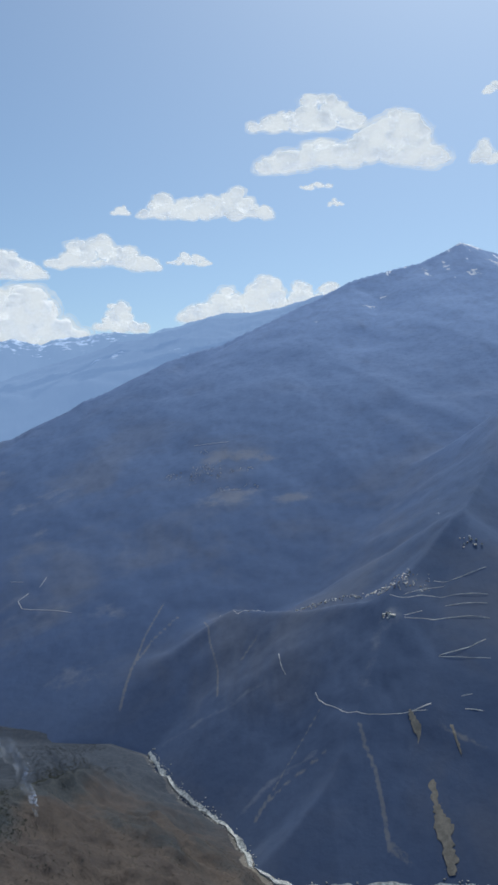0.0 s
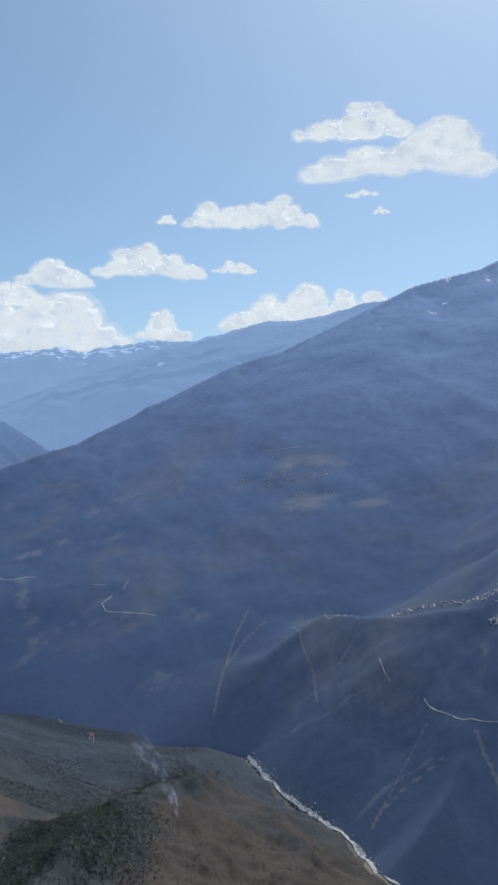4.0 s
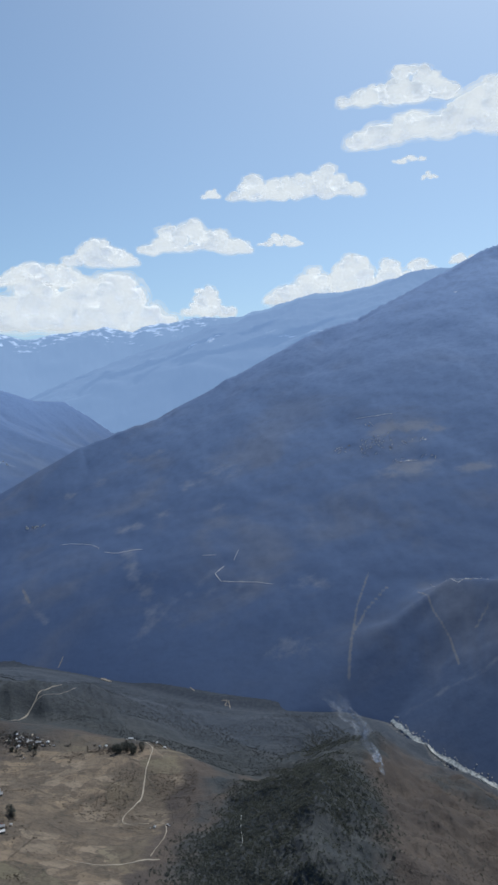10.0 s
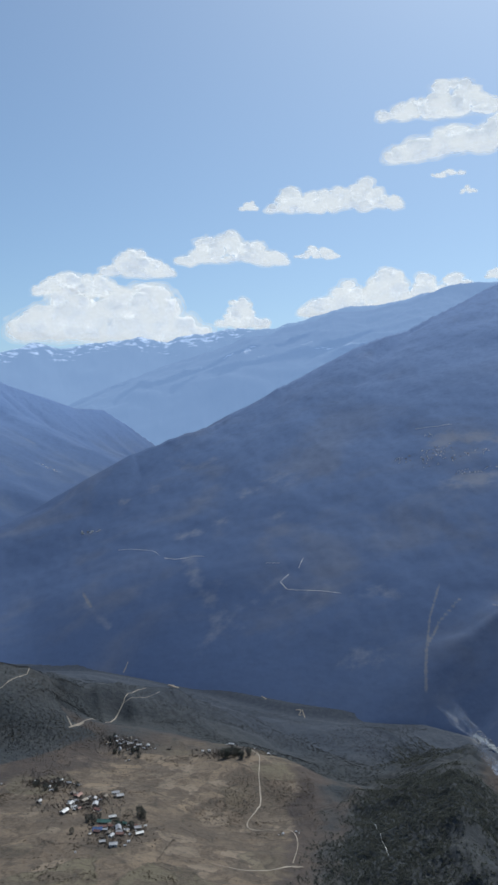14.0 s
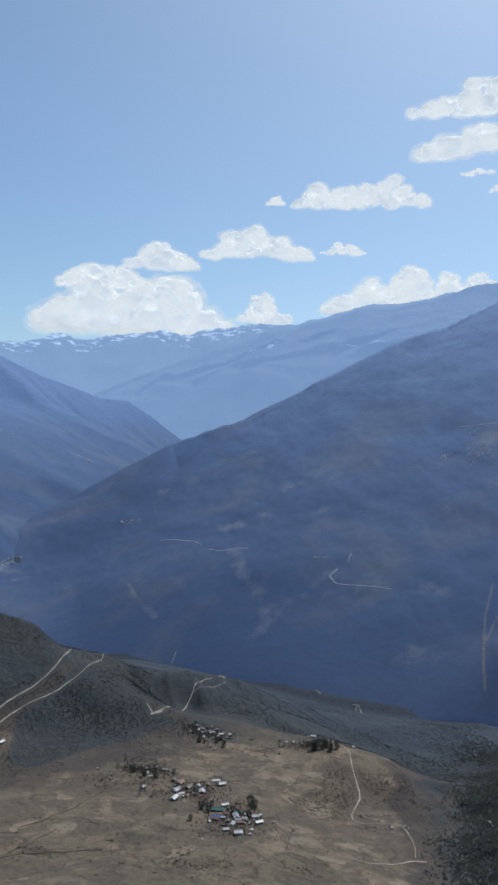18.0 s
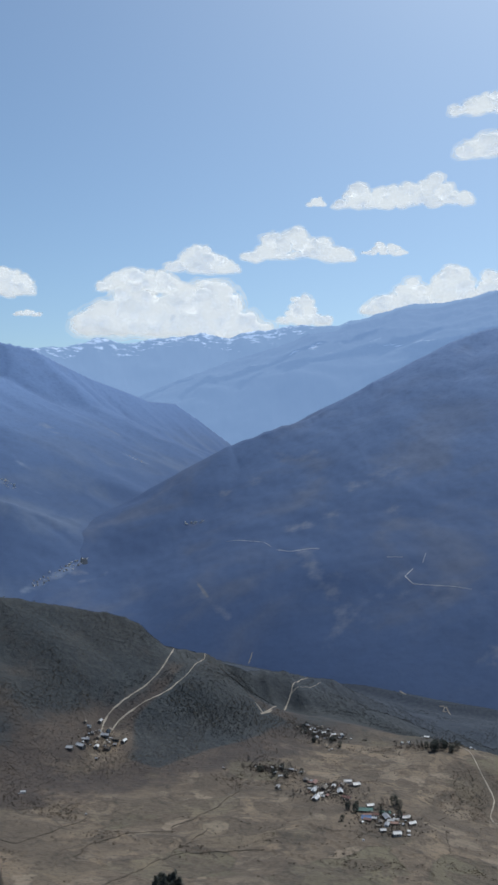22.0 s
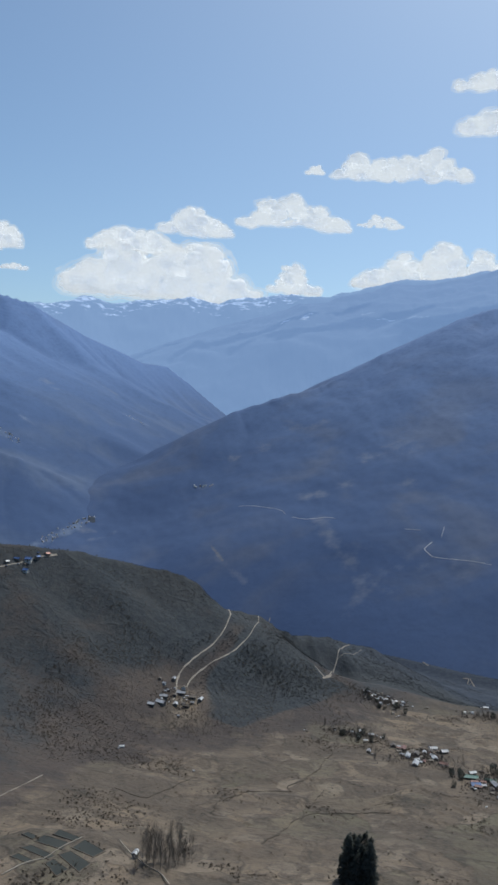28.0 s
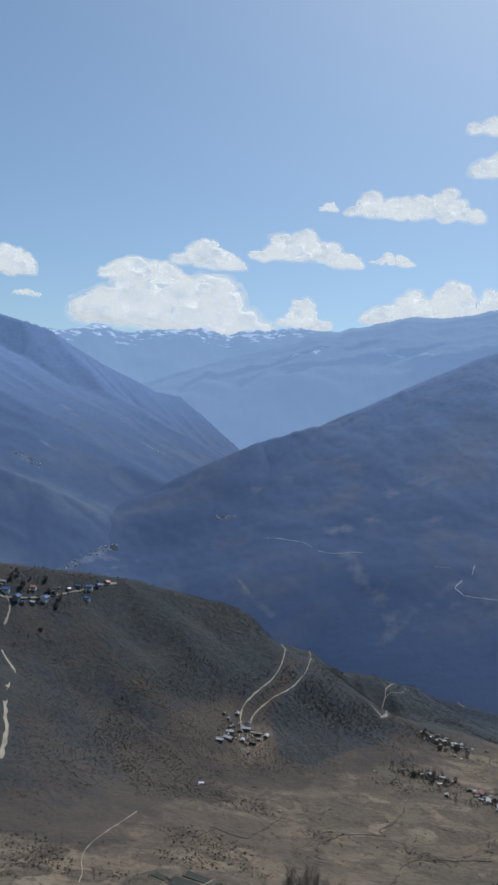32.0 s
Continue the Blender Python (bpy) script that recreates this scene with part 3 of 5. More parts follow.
def land():
    """One sheet over the whole country, finer towards the flight's side; each landform is an object of its own."""
    cx, cy = -190.0, -60.0
    front = np.radians(np.linspace(-26, 36, 820))
    back = np.radians(np.linspace(36, 334, 130)[1:-1])
    ang = np.concatenate([front, back])
    rad = np.concatenate([[1.0, 40.0, 90.0], np.geomspace(140, 4790, 640)])
    a, r = np.meshgrid(ang, rad)
    x, y = cx - r * np.sin(a), cy + r * np.cos(a)
    layers = forms(x, y)
    top = layers.max(0)
    SHEET.update(ang=ang[:820], rad=rad, top=top[:, :820], eye=(cx, cy))
    rows, cols = x.shape
    i = np.arange(rows - 1)[:, None] * cols + np.arange(cols)[None, :]
    j = np.arange(rows - 1)[:, None] * cols + (np.arange(cols)[None, :] + 1) % cols
    quads = np.stack([i, j, j + cols, i + cols], -1).reshape(-1, 4)
    pts = np.stack([x, y, top], -1).reshape(-1, 3)
    river, _ = near_line(pts[:, 0], pts[:, 1], RIVER)
    out = outside(pts[:, 0], pts[:, 1], TERRACE)
    hill = spine(pts[:, 0], pts[:, 1], HILL, 0.52, 0.40, 90)
    knoll, _ = near_line(pts[:, 0], pts[:, 1], KNOLL)
    cover = np.zeros((len(pts), 4), np.float32)
    cover[:, 0] = (1 - smooth(out, 0, 12)) * (1 - smooth(hill - pts[:, 2] + 20, 0, 26)) * smooth(-pts[:, 0], 205, 225)
    cover[:, 1] = 0.95 * (1 - smooth(knoll, 35, 62)) * smooth(-pts[:, 0], 100, 136) + 0.9 * smooth(out, 6, 30) * smooth(pts[:, 1], 440, 480) * (1 - smooth(pts[:, 0], -150, -100)) + 0.45 * smooth(pts[:, 1], 520, 600) * (1 - smooth(river, 10, 30) * 0.3) + 0.42 * smooth(pts[:, 0], -440, -390) * smooth(pts[:, 1], 420, 470)
    settled = np.exp(-((pts[:, 0] + 412) / 15) ** 2 - ((pts[:, 1] - 382) / 26) ** 2)
    upper = 0.80 * (1 - smooth(outside(pts[:, 0], pts[:, 1], UPPER_WOOD), 0, 34))
    flank = 0.95 * (1 - smooth(outside(pts[:, 0], pts[:, 1], FLANK_WOOD), 0, 7))
    beyond = 0.9 * smooth(pts[:, 1] + 0.9 * pts[:, 0], 95, 130) * smooth(-pts[:, 0], 322, 345) * smooth(pts[:, 1], 470, 500)
    cover[:, 1] = np.maximum(np.maximum(cover[:, 1], upper), np.maximum(flank, beyond)) * (1 - settled)
    cover[:, 1] = np.maximum(cover[:, 1], 0.56 * smooth(-pts[:, 0], 424, 468) * smooth(pts[:, 1], 215, 262))
    cover[:, 1] = np.maximum(cover[:, 1], 0.52 * smooth(pts[:, 0], -214, -196) * (1 - smooth(pts[:, 0], -150, -120)))
    cover[:, 0] = np.maximum(cover[:, 0] * (1 - flank), 0.85 * settled)
    cover[:, 0] *= 1 - 0.85 * smooth(-pts[:, 0], 412, 440) * smooth(pts[:, 1], 196, 232)
    cover[:, 2] = 0.7 * (1 - smooth(river, 3, 9)) * smooth(pts[:, 0], -110, -95)
    # weight of the painted haze, growing with distance across the gorge
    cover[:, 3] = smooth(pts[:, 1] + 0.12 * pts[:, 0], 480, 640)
    made = []
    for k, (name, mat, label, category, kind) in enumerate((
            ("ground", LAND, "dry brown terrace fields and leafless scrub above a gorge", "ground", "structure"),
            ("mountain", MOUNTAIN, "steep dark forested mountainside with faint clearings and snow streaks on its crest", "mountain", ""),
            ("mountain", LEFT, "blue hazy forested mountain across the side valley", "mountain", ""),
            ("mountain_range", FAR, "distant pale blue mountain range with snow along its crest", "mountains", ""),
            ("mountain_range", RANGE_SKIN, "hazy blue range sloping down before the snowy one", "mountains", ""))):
        own = np.stack([x, y, layers[k]], -1).reshape(-1, 3)
        faces = quads[((layers[k] - top).reshape(-1)[quads] > -7.0).any(1)]
        used, index = np.unique(faces, return_inverse=True)
        me = bpy.data.meshes.new(name)
        faces = index.reshape(-1, 4)
        me.vertices.add(len(used))
        me.vertices.foreach_set("co", own[used].astype(np.float32).ravel())
        me.loops.add(faces.size)
        me.loops.foreach_set("vertex_index", faces.ravel().astype(np.int32))
        me.polygons.add(len(faces))
        me.polygons.foreach_set("loop_start", np.arange(0, faces.size, 4, dtype=np.int32))
        me.update(calc_edges=True)
        me.polygons.foreach_set("use_smooth", np.ones(len(faces), bool))
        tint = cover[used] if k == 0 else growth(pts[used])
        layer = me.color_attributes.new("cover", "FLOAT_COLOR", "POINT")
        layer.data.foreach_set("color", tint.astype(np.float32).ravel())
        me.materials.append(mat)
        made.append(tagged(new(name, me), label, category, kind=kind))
    return made


land()


# ---------------------------------------------------------------- things laid on the land
def mesh_object(name, verts, faces, mat, parent=None, label="", flat=True):
    me = bpy.data.meshes.new(name)
    me.from_pydata([tuple(v) for v in verts], [], faces)
    if not flat:
        me.polygons.foreach_set("use_smooth", np.ones(len(me.polygons), bool))
    me.materials.append(mat)
    ob = new(name, me)
    if parent:
        ob.parent = parent
    return tagged(ob, label) if label else ob


def dense(pts, step):
    """A rounded polyline with even steps."""
    p = np.array(pts, float)
    for _ in range(2):
        q = np.repeat(p, 2, 0)
        q[1:-1:2], q[2:-1:2] = 0.75 * p[:-1] + 0.25 * p[1:], 0.25 * p[:-1] + 0.75 * p[1:]
        p = q
    s = np.concatenate([[0], np.cumsum(np.hypot(*np.diff(p[:, :2], axis=0).T))])
    t = np.linspace(0, s[-1], max(3, int(s[-1] / step)))
    return np.stack([np.interp(t, s, p[:, k]) for k in range(2)], 1)


LANES = []


def ribbon(name, pts, width, mat, label, category, lift=0.5, step=3.0, ragged=0.15, across=4, seed=1, kind="", bench=0.0):
    """A strip draped on the land: a road, a river, a slip of rubble."""
    line = dense(pts, step)
    tan = np.gradient(line, axis=0)
    tan /= np.hypot(tan[:, 0], tan[:, 1])[:, None] + 1e-9
    nor = np.stack([-tan[:, 1], tan[:, 0]], 1)
    k = np.arange(len(line))
    u = k / (len(line) - 1)
    wide = np.interp(u, np.linspace(0, 1, len(width)), width) if isinstance(width, (list, tuple)) else np.full(len(line), width)
    left = wide / 2 * (1 + ragged * wave(k * 0.43, k * 0.0, seed))
    right = wide / 2 * (1 + ragged * wave(k * 0.39, k * 0.0 + 7, seed))
    f = np.linspace(-1, 1, across)
    grid = line[:, None, :] + nor[:, None, :] * np.where(f < 0, f * left[:, None], f * right[:, None])[:, :, None]
    z = draped(grid[..., 0], grid[..., 1])
    z = z + np.maximum(0, (draped(line[:, 0], line[:, 1])[:, None] - z) * bench) + lift
    LANES.append([tuple(p) for p in line[::4]] + [tuple(line[-1])])
    n, c = z.shape
    verts = np.concatenate([grid, z[..., None]], -1).reshape(-1, 3)
    low = verts.copy()
    low[:, 2] -= lift + 0.15
    faces = []
    for i in range(n - 1):
        for j in range(c - 1):
            a = i * c + j
            faces.append((a, a + c, a + c + 1, a + 1))
        faces.append((i * c, n * c + i * c, n * c + (i + 1) * c, (i + 1) * c))
        e = i * c + c - 1
        faces.append((e, e + c, n * c + e + c, n * c + e))
    ob = mesh_object(name, np.concatenate([verts, low]), faces, mat)
    return tagged(ob, label, category, kind=kind)


ribbon("river", RIVER[:12], [3.6, 3.6, 3.8, 4.2, 3.6, 3.2, 2.8, 2.4], WATER, "white foaming river running over boulders in the gorge", "river", 1.0, 2, 0.6, 6, 3, "structure")


# ---------------------------------------------------------------- clouds
def cloud_material(name, cover=None):
    """White water droplets brightened by emission; the thin outer mist lets the sky through."""
    m, n, l, b = material(name, 1.0, 0.0)
    out = n["Material Output"]
    b.inputs["Base Color"].default_value = (0.55, 0.55, 0.56, 1)
    glow = n.new("ShaderNodeEmission")                  # emission standing in for sunlight scattered many times inside the cloud
    glow.inputs["Color"].default_value, glow.inputs["Strength"].default_value = (0.93, 0.965, 1.0, 1), 0.74 if cover else 0.46
    if cover:
        torn = step_node(n, l, noise_node(n, l, place(n), 0.012, 4, 0.5, 0.6), 0.34, 0.68)
        thick = math_node(n, l, "ADD", math_node(n, l, "MULTIPLY", torn, cover[1] - cover[0]), cover[0])
        clear = n.new("ShaderNodeBsdfTransparent")
        mx = n.new("ShaderNodeMixShader")
        l.new(thick, mx.inputs[0])
        l.new(clear.outputs[0], mx.inputs[1])
        l.new(glow.outputs[0], mx.inputs[2])
        l.new(mx.outputs[0], out.inputs["Surface"])
    else:
        add = n.new("ShaderNodeAddShader")
        l.new(b.outputs[0], add.inputs[0])
        l.new(glow.outputs[0], add.inputs[1])
        l.new(add.outputs[0], out.inputs["Surface"])
    return m


CLOUD, MIST, WISP = cloud_material("cloud"), cloud_material("cloud_mist", (0.06, 0.46)), cloud_material("cloud_wisps", (0.0, 0.32))
puff = bmesh.new()
bmesh.ops.create_icosphere(puff, subdivisions=2, radius=1.0)
PUFF_V = np.array([v.co[:] for v in puff.verts])
PUFF_F = np.array([[v.index for v in f.verts] for f in puff.faces])
puff.free()


def cloud(x, y, z, wide, high, puffs, seed, towers=(), near=1.014):
    """A cumulus: a flat base and heaped round heads, lumpy all over, inside two thinner skins of mist."""
    rng = np.random.default_rng(seed)
    heads = []
    for k in range(int(puffs * 1.7)):
        u = rng.uniform(-1, 1)
        dome = (1 - abs(u) ** 2.2) * (0.45 if towers else 1.0) * (0.55 + 0.45 * wave(np.array([u * 3.1 + seed]), np.array([seed * 1.7]), seed)[0])
        for cu, cw, ch in towers:
            dome = max(dome, ch * max(0.0, 1 - ((u - cu) / (1.45 * cw)) ** 2))
        dome = max(dome, 0.18)
        v = rng.uniform(0, 1) ** 0.8 * dome
        r = high * (0.075 + 0.15 * rng.uniform() ** 1.5 * (1 - 0.5 * v)) * (0.6 + 0.6 * dome)
        heads.append((np.array([u * wide / 2, rng.uniform(-0.18, 0.18) * high, v * high * 0.85]), r * rng.uniform(1.0, 1.7), r, r * rng.uniform(0.75, 1.0)))
    root = tagged(new("cloud"), "white sunlit cumulus cloud with a flat base", "cloud", "clouds over the mountains")
    swell = max(high, 90)
    for name, mat, grow, voxel in (("cloud_core", CLOUD, -0.006, 62), ("mist", MIST, 0.026, 44), ("wisp", WISP, 0.062, 32)):
        verts, faces, n = [], [], 0
        for c, rx, ry, rz in heads:
            p = PUFF_V * (max(rx + grow * swell * 1.5, 2), max(ry + grow * swell, 2), max(rz + grow * swell, 2))
            q = (p + c) / high * 9
            lump = 1 + 0.20 * wave(q[:, 0] * 1.3 + q[:, 1], q[:, 2] * 1.3 - q[:, 1], seed + 5) + 0.14 * wave(q[:, 0] * 3.1 + q[:, 1] * 2, q[:, 2] * 3.1, seed + 9)
            p = p * lump[:, None] + c
            floor = high * (0.06 - grow + 0.10 * wave(p[:, 0] / high * 2.3 + seed, p[:, 1] * 0, seed + 13))
            p[:, 2] = np.where(p[:, 2] < floor, floor + 0.4 * (p[:, 2] - floor), p[:, 2])
            verts.append(p)
            faces.append(PUFF_F + n)
            n += len(p)
        ob = mesh_object(name, np.concatenate(verts), np.concatenate(faces).tolist(), mat, root, flat=False)
        skin = ob.modifiers.new("skin", "REMESH")           # one soft skin over all the heads
        skin.mode, skin.voxel_size, skin.use_smooth_shade = "VOXEL", max(3.5, high / voxel), True
        soft = ob.modifiers.new("soft", "SMOOTH")
        soft.factor, soft.iterations = 0.5, 4
    turn = math.atan2(-(x + 190), y + 60)
    c = Vector((-190, 0, 250))
    root.matrix_world = Matrix.Translation(c + (Vector((x, y, z)) - c) * near) @ Matrix.Rotation(turn, 4, "Z") @ Matrix.Diagonal((near, near, near, 1))
    return root


# --things--
for row in ((592, 4513, 1818, 980, 300, 110, 1, ((0.5, 0.3, 1.0), (0.15, 0.2, 0.62), (-0.3, 0.25, 0.52), (-0.72, 0.18, 0.32)), 0.84), (340, 4479, 2003, 600, 205, 60, 2, ((0.3, 0.42, 1.0), (-0.35, 0.4, 0.5)), 0.84),
            (-202, 4640, 1562, 730, 180, 100, 3, ((-0.7, 0.2, 0.75), (-0.35, 0.2, 0.55), (0.0, 0.25, 0.7), (0.42, 0.26, 0.92), (0.8, 0.15, 0.42)), 0.84), (-798, 4671, 1280, 600, 195, 90, 4, ((-0.45, 0.25, 0.8), (-0.05, 0.25, 1.0), (0.4, 0.25, 0.72), (0.8, 0.15, 0.35)), 0.84),
            (-303, 4701, 1306, 246, 90, 30, 5, (), 0.84), (-1498, 4603, 830, 1060, 390, 170, 6, ((-0.72, 0.2, 0.5), (-0.4, 0.24, 0.92), (0.05, 0.26, 0.8), (0.42, 0.24, 1.0), (0.8, 0.16, 0.42))), (-1560, 4580, 1090, 700, 200, 60, 16, ((-0.3, 0.5, 0.8),)),
            (-1322, 4582, 1204, 400, 178, 60, 7, ((-0.15, 0.45, 1.0), (0.5, 0.3, 0.55)), 0.9), (-741, 4741, 925, 266, 180, 45, 8, ((-0.2, 0.5, 1.0),)), (-210, 4766, 963, 350, 260, 60, 9, ((0.45, 0.4, 1.0), (-0.4, 0.4, 0.5))),
            (107, 4748, 1030, 250, 233, 50, 10, ((-0.1, 0.6, 1.0),)), (374, 4725, 1050, 357, 200, 60, 11, ((-0.4, 0.3, 0.9), (0.5, 0.4, 0.75))), (747, 4638, 1150, 233, 110, 30, 12, ()),
            (-2382, 4218, 1042, 363, 165, 50, 13, ((0.2, 0.7, 0.95),)), (-2253, 4302, 929, 132, 80, 20, 14, ()), (-686, 4608, 1572, 93, 90, 14, 15, (), 0.84), (527, 4568, 1608, 82, 50, 12, 17, (), 0.84),
            (410, 4556, 1702, 172, 62, 20, 18, (), 0.84), (1287, 4328, 1772, 110, 160, 24, 19, (), 0.84), (1300, 4200, 2085, 110, 70, 16, 20, (), 0.84)):
    cloud(*row)

# ---------------------------------------------------------------- roads, tracks and bare slips
def road(pts, width, label="pale dusty unsealed road cut into the slope", name="road", lift=0.14, mat=DUST, ragged=0.55, seed=5):
    width = [0.54 * w for w in width] if isinstance(width, (list, tuple)) else 0.54 * width
    return ribbon(name, pts, width, mat, label, "road", lift, 1.6, ragged, 4, seed, "structure", 0.25)


PLACED = "pale dusty track along the terrace edge"
road([(-246, 476), (-238, 460), (-235, 437), (-234, 420), (-232, 406), (-230, 392), (-233, 380), (-235, 371), (-232, 362), (-224, 364), (-219, 367), (-214, 366), (-211, 356), (-210, 337), (-211, 320)],
     [0.8, 1.2, 0.9, 1.1, 1.2, 0.8, 0.6, 0.7, 0.5], PLACED)
road([(-207, 319), (-213, 316), (-218, 311), (-224, 306), (-229, 304), (-240, 303)], [1.4, 1.6, 1.0, 0.5], "pale eroded track above the wooded ravine")
road([(-412, 512), (-409, 500), (-405, 478), (-406, 453), (-410, 437), (-415, 424), (-418, 416), (-420, 408), (-419, 399), (-417, 391), (-417, 384)], [0.9, 1.2, 1.2, 1.0, 1.3, 1.5, 1.3], "pale switchback road descending the hill to the hamlet")
road([(-394, 524), (-391, 508), (-391, 472), (-394, 455), (-400, 438), (-406, 427), (-411, 416), (-414, 409), (-414, 399), (-414, 393), (-413, 385)], [0.7, 0.9, 0.7, 1.0, 1.4, 1.1], "pale lower road descending the hill to the hamlet")
road([(-348, 468), (-344, 480), (-344, 520), (-344, 549), (-342, 555), (-341, 568), (-334, 594)], [1.0, 1.2, 1.1, 1.2, 0.8], "pale road climbing from the saddle behind the fields")
road([(-348, 468), (-351, 473), (-354, 477)], [1.6, 1.0, 0.3], "bare earth slip beside the saddle road", "earth_slip", ragged=0.9)
road([(-349, 466), (-346, 471), (-344, 479)], [1.4, 2.6, 0.8], "bare earth fan below the saddle road", "earth_slip", ragged=0.8)
road([(-342, 557), (-331, 574), (-325, 600)], [0.3, 0.5, 0.3], "faint bare track leaving the saddle road", "earth_slip", ragged=0.9)
road([(-560, 392), (-537, 383), (-530, 376), (-528, 361), (-520, 347), (-509, 338), (-506, 320), (-496, 298), (-489, 285), (-482, 264)], [1.6, 1.8, 2.0, 2.6, 2.6], "wide pale dirt road winding up the brown hillside")
road([(-545, 376), (-532, 382), (-525, 391), (-516, 406), (-509, 418), (-503, 428), (-497, 435)], [2.0, 1.4, 1.4, 2.4], "pale road through the hilltop village")
road([(-411.3, 178.6), (-407.8, 185.3), (-404.3, 186.9), (-403.3, 191.4), (-399.3, 197.9)], 0.5, "pale footpath between the fish ponds", "footpath", 0.2)
road([(-390.8, 200.7), (-386.8, 195.4), (-384.6, 193.8), (-380.9, 191.1), (-377.4, 189.8), (-373.7, 181.6)], 0.4, "pale footpath past a small field hut", "footpath")
road([(-434, 262), (-436, 243), (-437, 223), (-436, 211), (-432, 201), (-430, 191)], 0.4, "pale footpath climbing the dry slope", "footpath")
road([(-232, 735), (-226, 734), (-230, 728), (-226, 728)], 1.2, "bright bare hairpin of a road in the gorge", lift=0.25)
road([(-226, 734), (-223, 722)], 1.2, "bright bare hairpin of a road in the gorge", lift=0.25)
road([(-265, 762), (-260, 755)], 1.1, "bright bare bend of a road in the gorge", lift=0.25)
road([(-415, 850), (-417, 838)], 1.4, "bright bare bend of a road in the gorge", lift=0.25)
road([(-362, 806), (-356, 801), (-350, 797)], 4.0, "pale gravel bank beside the hidden river", lift=0.7)
# brighter copy of DUST: sun on the level roadbed put into the colour
SUNLIT_DUST = two_scale("sunlit_road_cut", (0.74, 0.72, 0.67), (0.36, 0.35, 0.34), 0.16, 0.6, 0.95, 0.1)
FAR_ROAD = "thin pale road cut across the forested mountainside"
for pts, width in (([(-249, 919), (-256, 911), (-258, 908), (-256, 906), (-250, 896), (-248, 895), (-245, 894), (-227, 888), (-191, 875)], [1.4, 1.7, 1.2, 0.7]), ([(-277, 946), (-260, 940)], 0.9), ([(-234, 943), (-238, 927)], 1.2),
                   ([(-411, 1012), (-388, 1002), (-370, 999), (-357, 991)], 1.5), ([(-486, 1070), (-456, 1058), (-426, 1034), (-420, 1021)], 1.2),
                   ([(51, 625), (53, 612), (63, 599), (71, 584), (86, 579), (107, 582), (117, 583), (132, 587), (149, 591), (180, 590)], [1.4, 1.2, 1.5, 0.8, 0.8, 1.6, 1.0, 0.9]),
                   ([(117, 583), (131, 583), (148, 584), (175, 577)], 1.0), ([(183, 628), (162, 622), (140, 622), (156, 618), (182, 613)], 0.9), ([(124, 650), (148, 653), (170, 651), (191, 646)], 0.9),
                   ([(124, 652), (140, 658)], 0.7), ([(116, 672), (126, 666), (153, 676), (196, 668)], 0.9), ([(128, 671), (149, 680), (165, 684)], 0.7), ([(160, 664), (173, 663), (193, 660)], 0.6),
                   ([(156, 688), (175, 687), (202, 694)], 0.7), ([(25, 688), (26, 672), (30, 660)], 1.1), ([(-11, 787), (-4, 789), (8, 775)], 1.3), ([(-30, 835), (-11, 787)], 0.7),
                   ([(-81, 1216), (-52, 1204), (-31, 1197)], 1.3)):
    thin = [w * 0.62 for w in width] if isinstance(width, list) else width * 0.62
    road(pts, thin, FAR_ROAD, lift=0.2, mat=SUNLIT_DUST, seed=len(pts))

# boulders in the river bed
TAN = two_scale("tan_rubble", (0.27, 0.24, 0.195), (0.165, 0.15, 0.128), 0.25, 1.8, 0.9, 0.2, 0.2)
STONE = two_scale("river_stone", (0.50, 0.49, 0.46), (0.30, 0.30, 0.28), 0.4, 2.5, 0.85, 0.3, 0.2)
blob = bmesh.new()
bmesh.ops.create_icosphere(blob, subdivisions=1, radius=1.0)
BLOB_V = np.array([v.co[:] for v in blob.verts])
BLOB_F = np.array([[v.index for v in f.verts] for f in blob.faces])
blob.free()


def scatter(name, xy, size, stretch, mat, label, category, rng, jitter=0.25, sink=0.25, kind="stuff", base_v=None, base_f=None):
    """Many small lumps on the land, joined into one piece of stuff."""
    bv, bf = (BLOB_V, BLOB_F) if base_v is None else (base_v, base_f)
    n, k = len(xy), len(bv)
    z = draped(xy[:, 0], xy[:, 1])
    turn = rng.uniform(0, 2 * math.pi, n)
    v = bv[None] * (1 + jitter * rng.uniform(-1, 1, (n, k, 1)))
    sx, sz = size * rng.uniform(0.8, 1.25, n), size * stretch
    x = (v[..., 0] * np.cos(turn)[:, None] - v[..., 1] * np.sin(turn)[:, None]) * sx[:, None] + xy[:, 0, None]
    y = (v[..., 0] * np.sin(turn)[:, None] + v[..., 1] * np.cos(turn)[:, None]) * sx[:, None] + xy[:, 1, None]
    zz = (v[..., 2] + 1 - sink) * sz[:, None] + z[:, None]
    verts = np.stack([x, y, zz], -1).reshape(-1, 3).astype(np.float32)
    faces = (bf[None] + (np.arange(n) * k)[:, None, None]).reshape(-1, bf.shape[1])
    me = bpy.data.meshes.new(name)
    me.vertices.add(len(verts))
    me.vertices.foreach_set("co", verts.ravel())
    me.loops.add(faces.size)
    me.loops.foreach_set("vertex_index", faces.ravel().astype(np.int32))
    me.polygons.add(len(faces))
    me.polygons.foreach_set("loop_start", np.arange(0, faces.size, bf.shape[1], dtype=np.int32))
    me.update(calc_edges=True)
    me.materials.append(mat)
    return tagged(new(name, me), label, category, kind=kind)


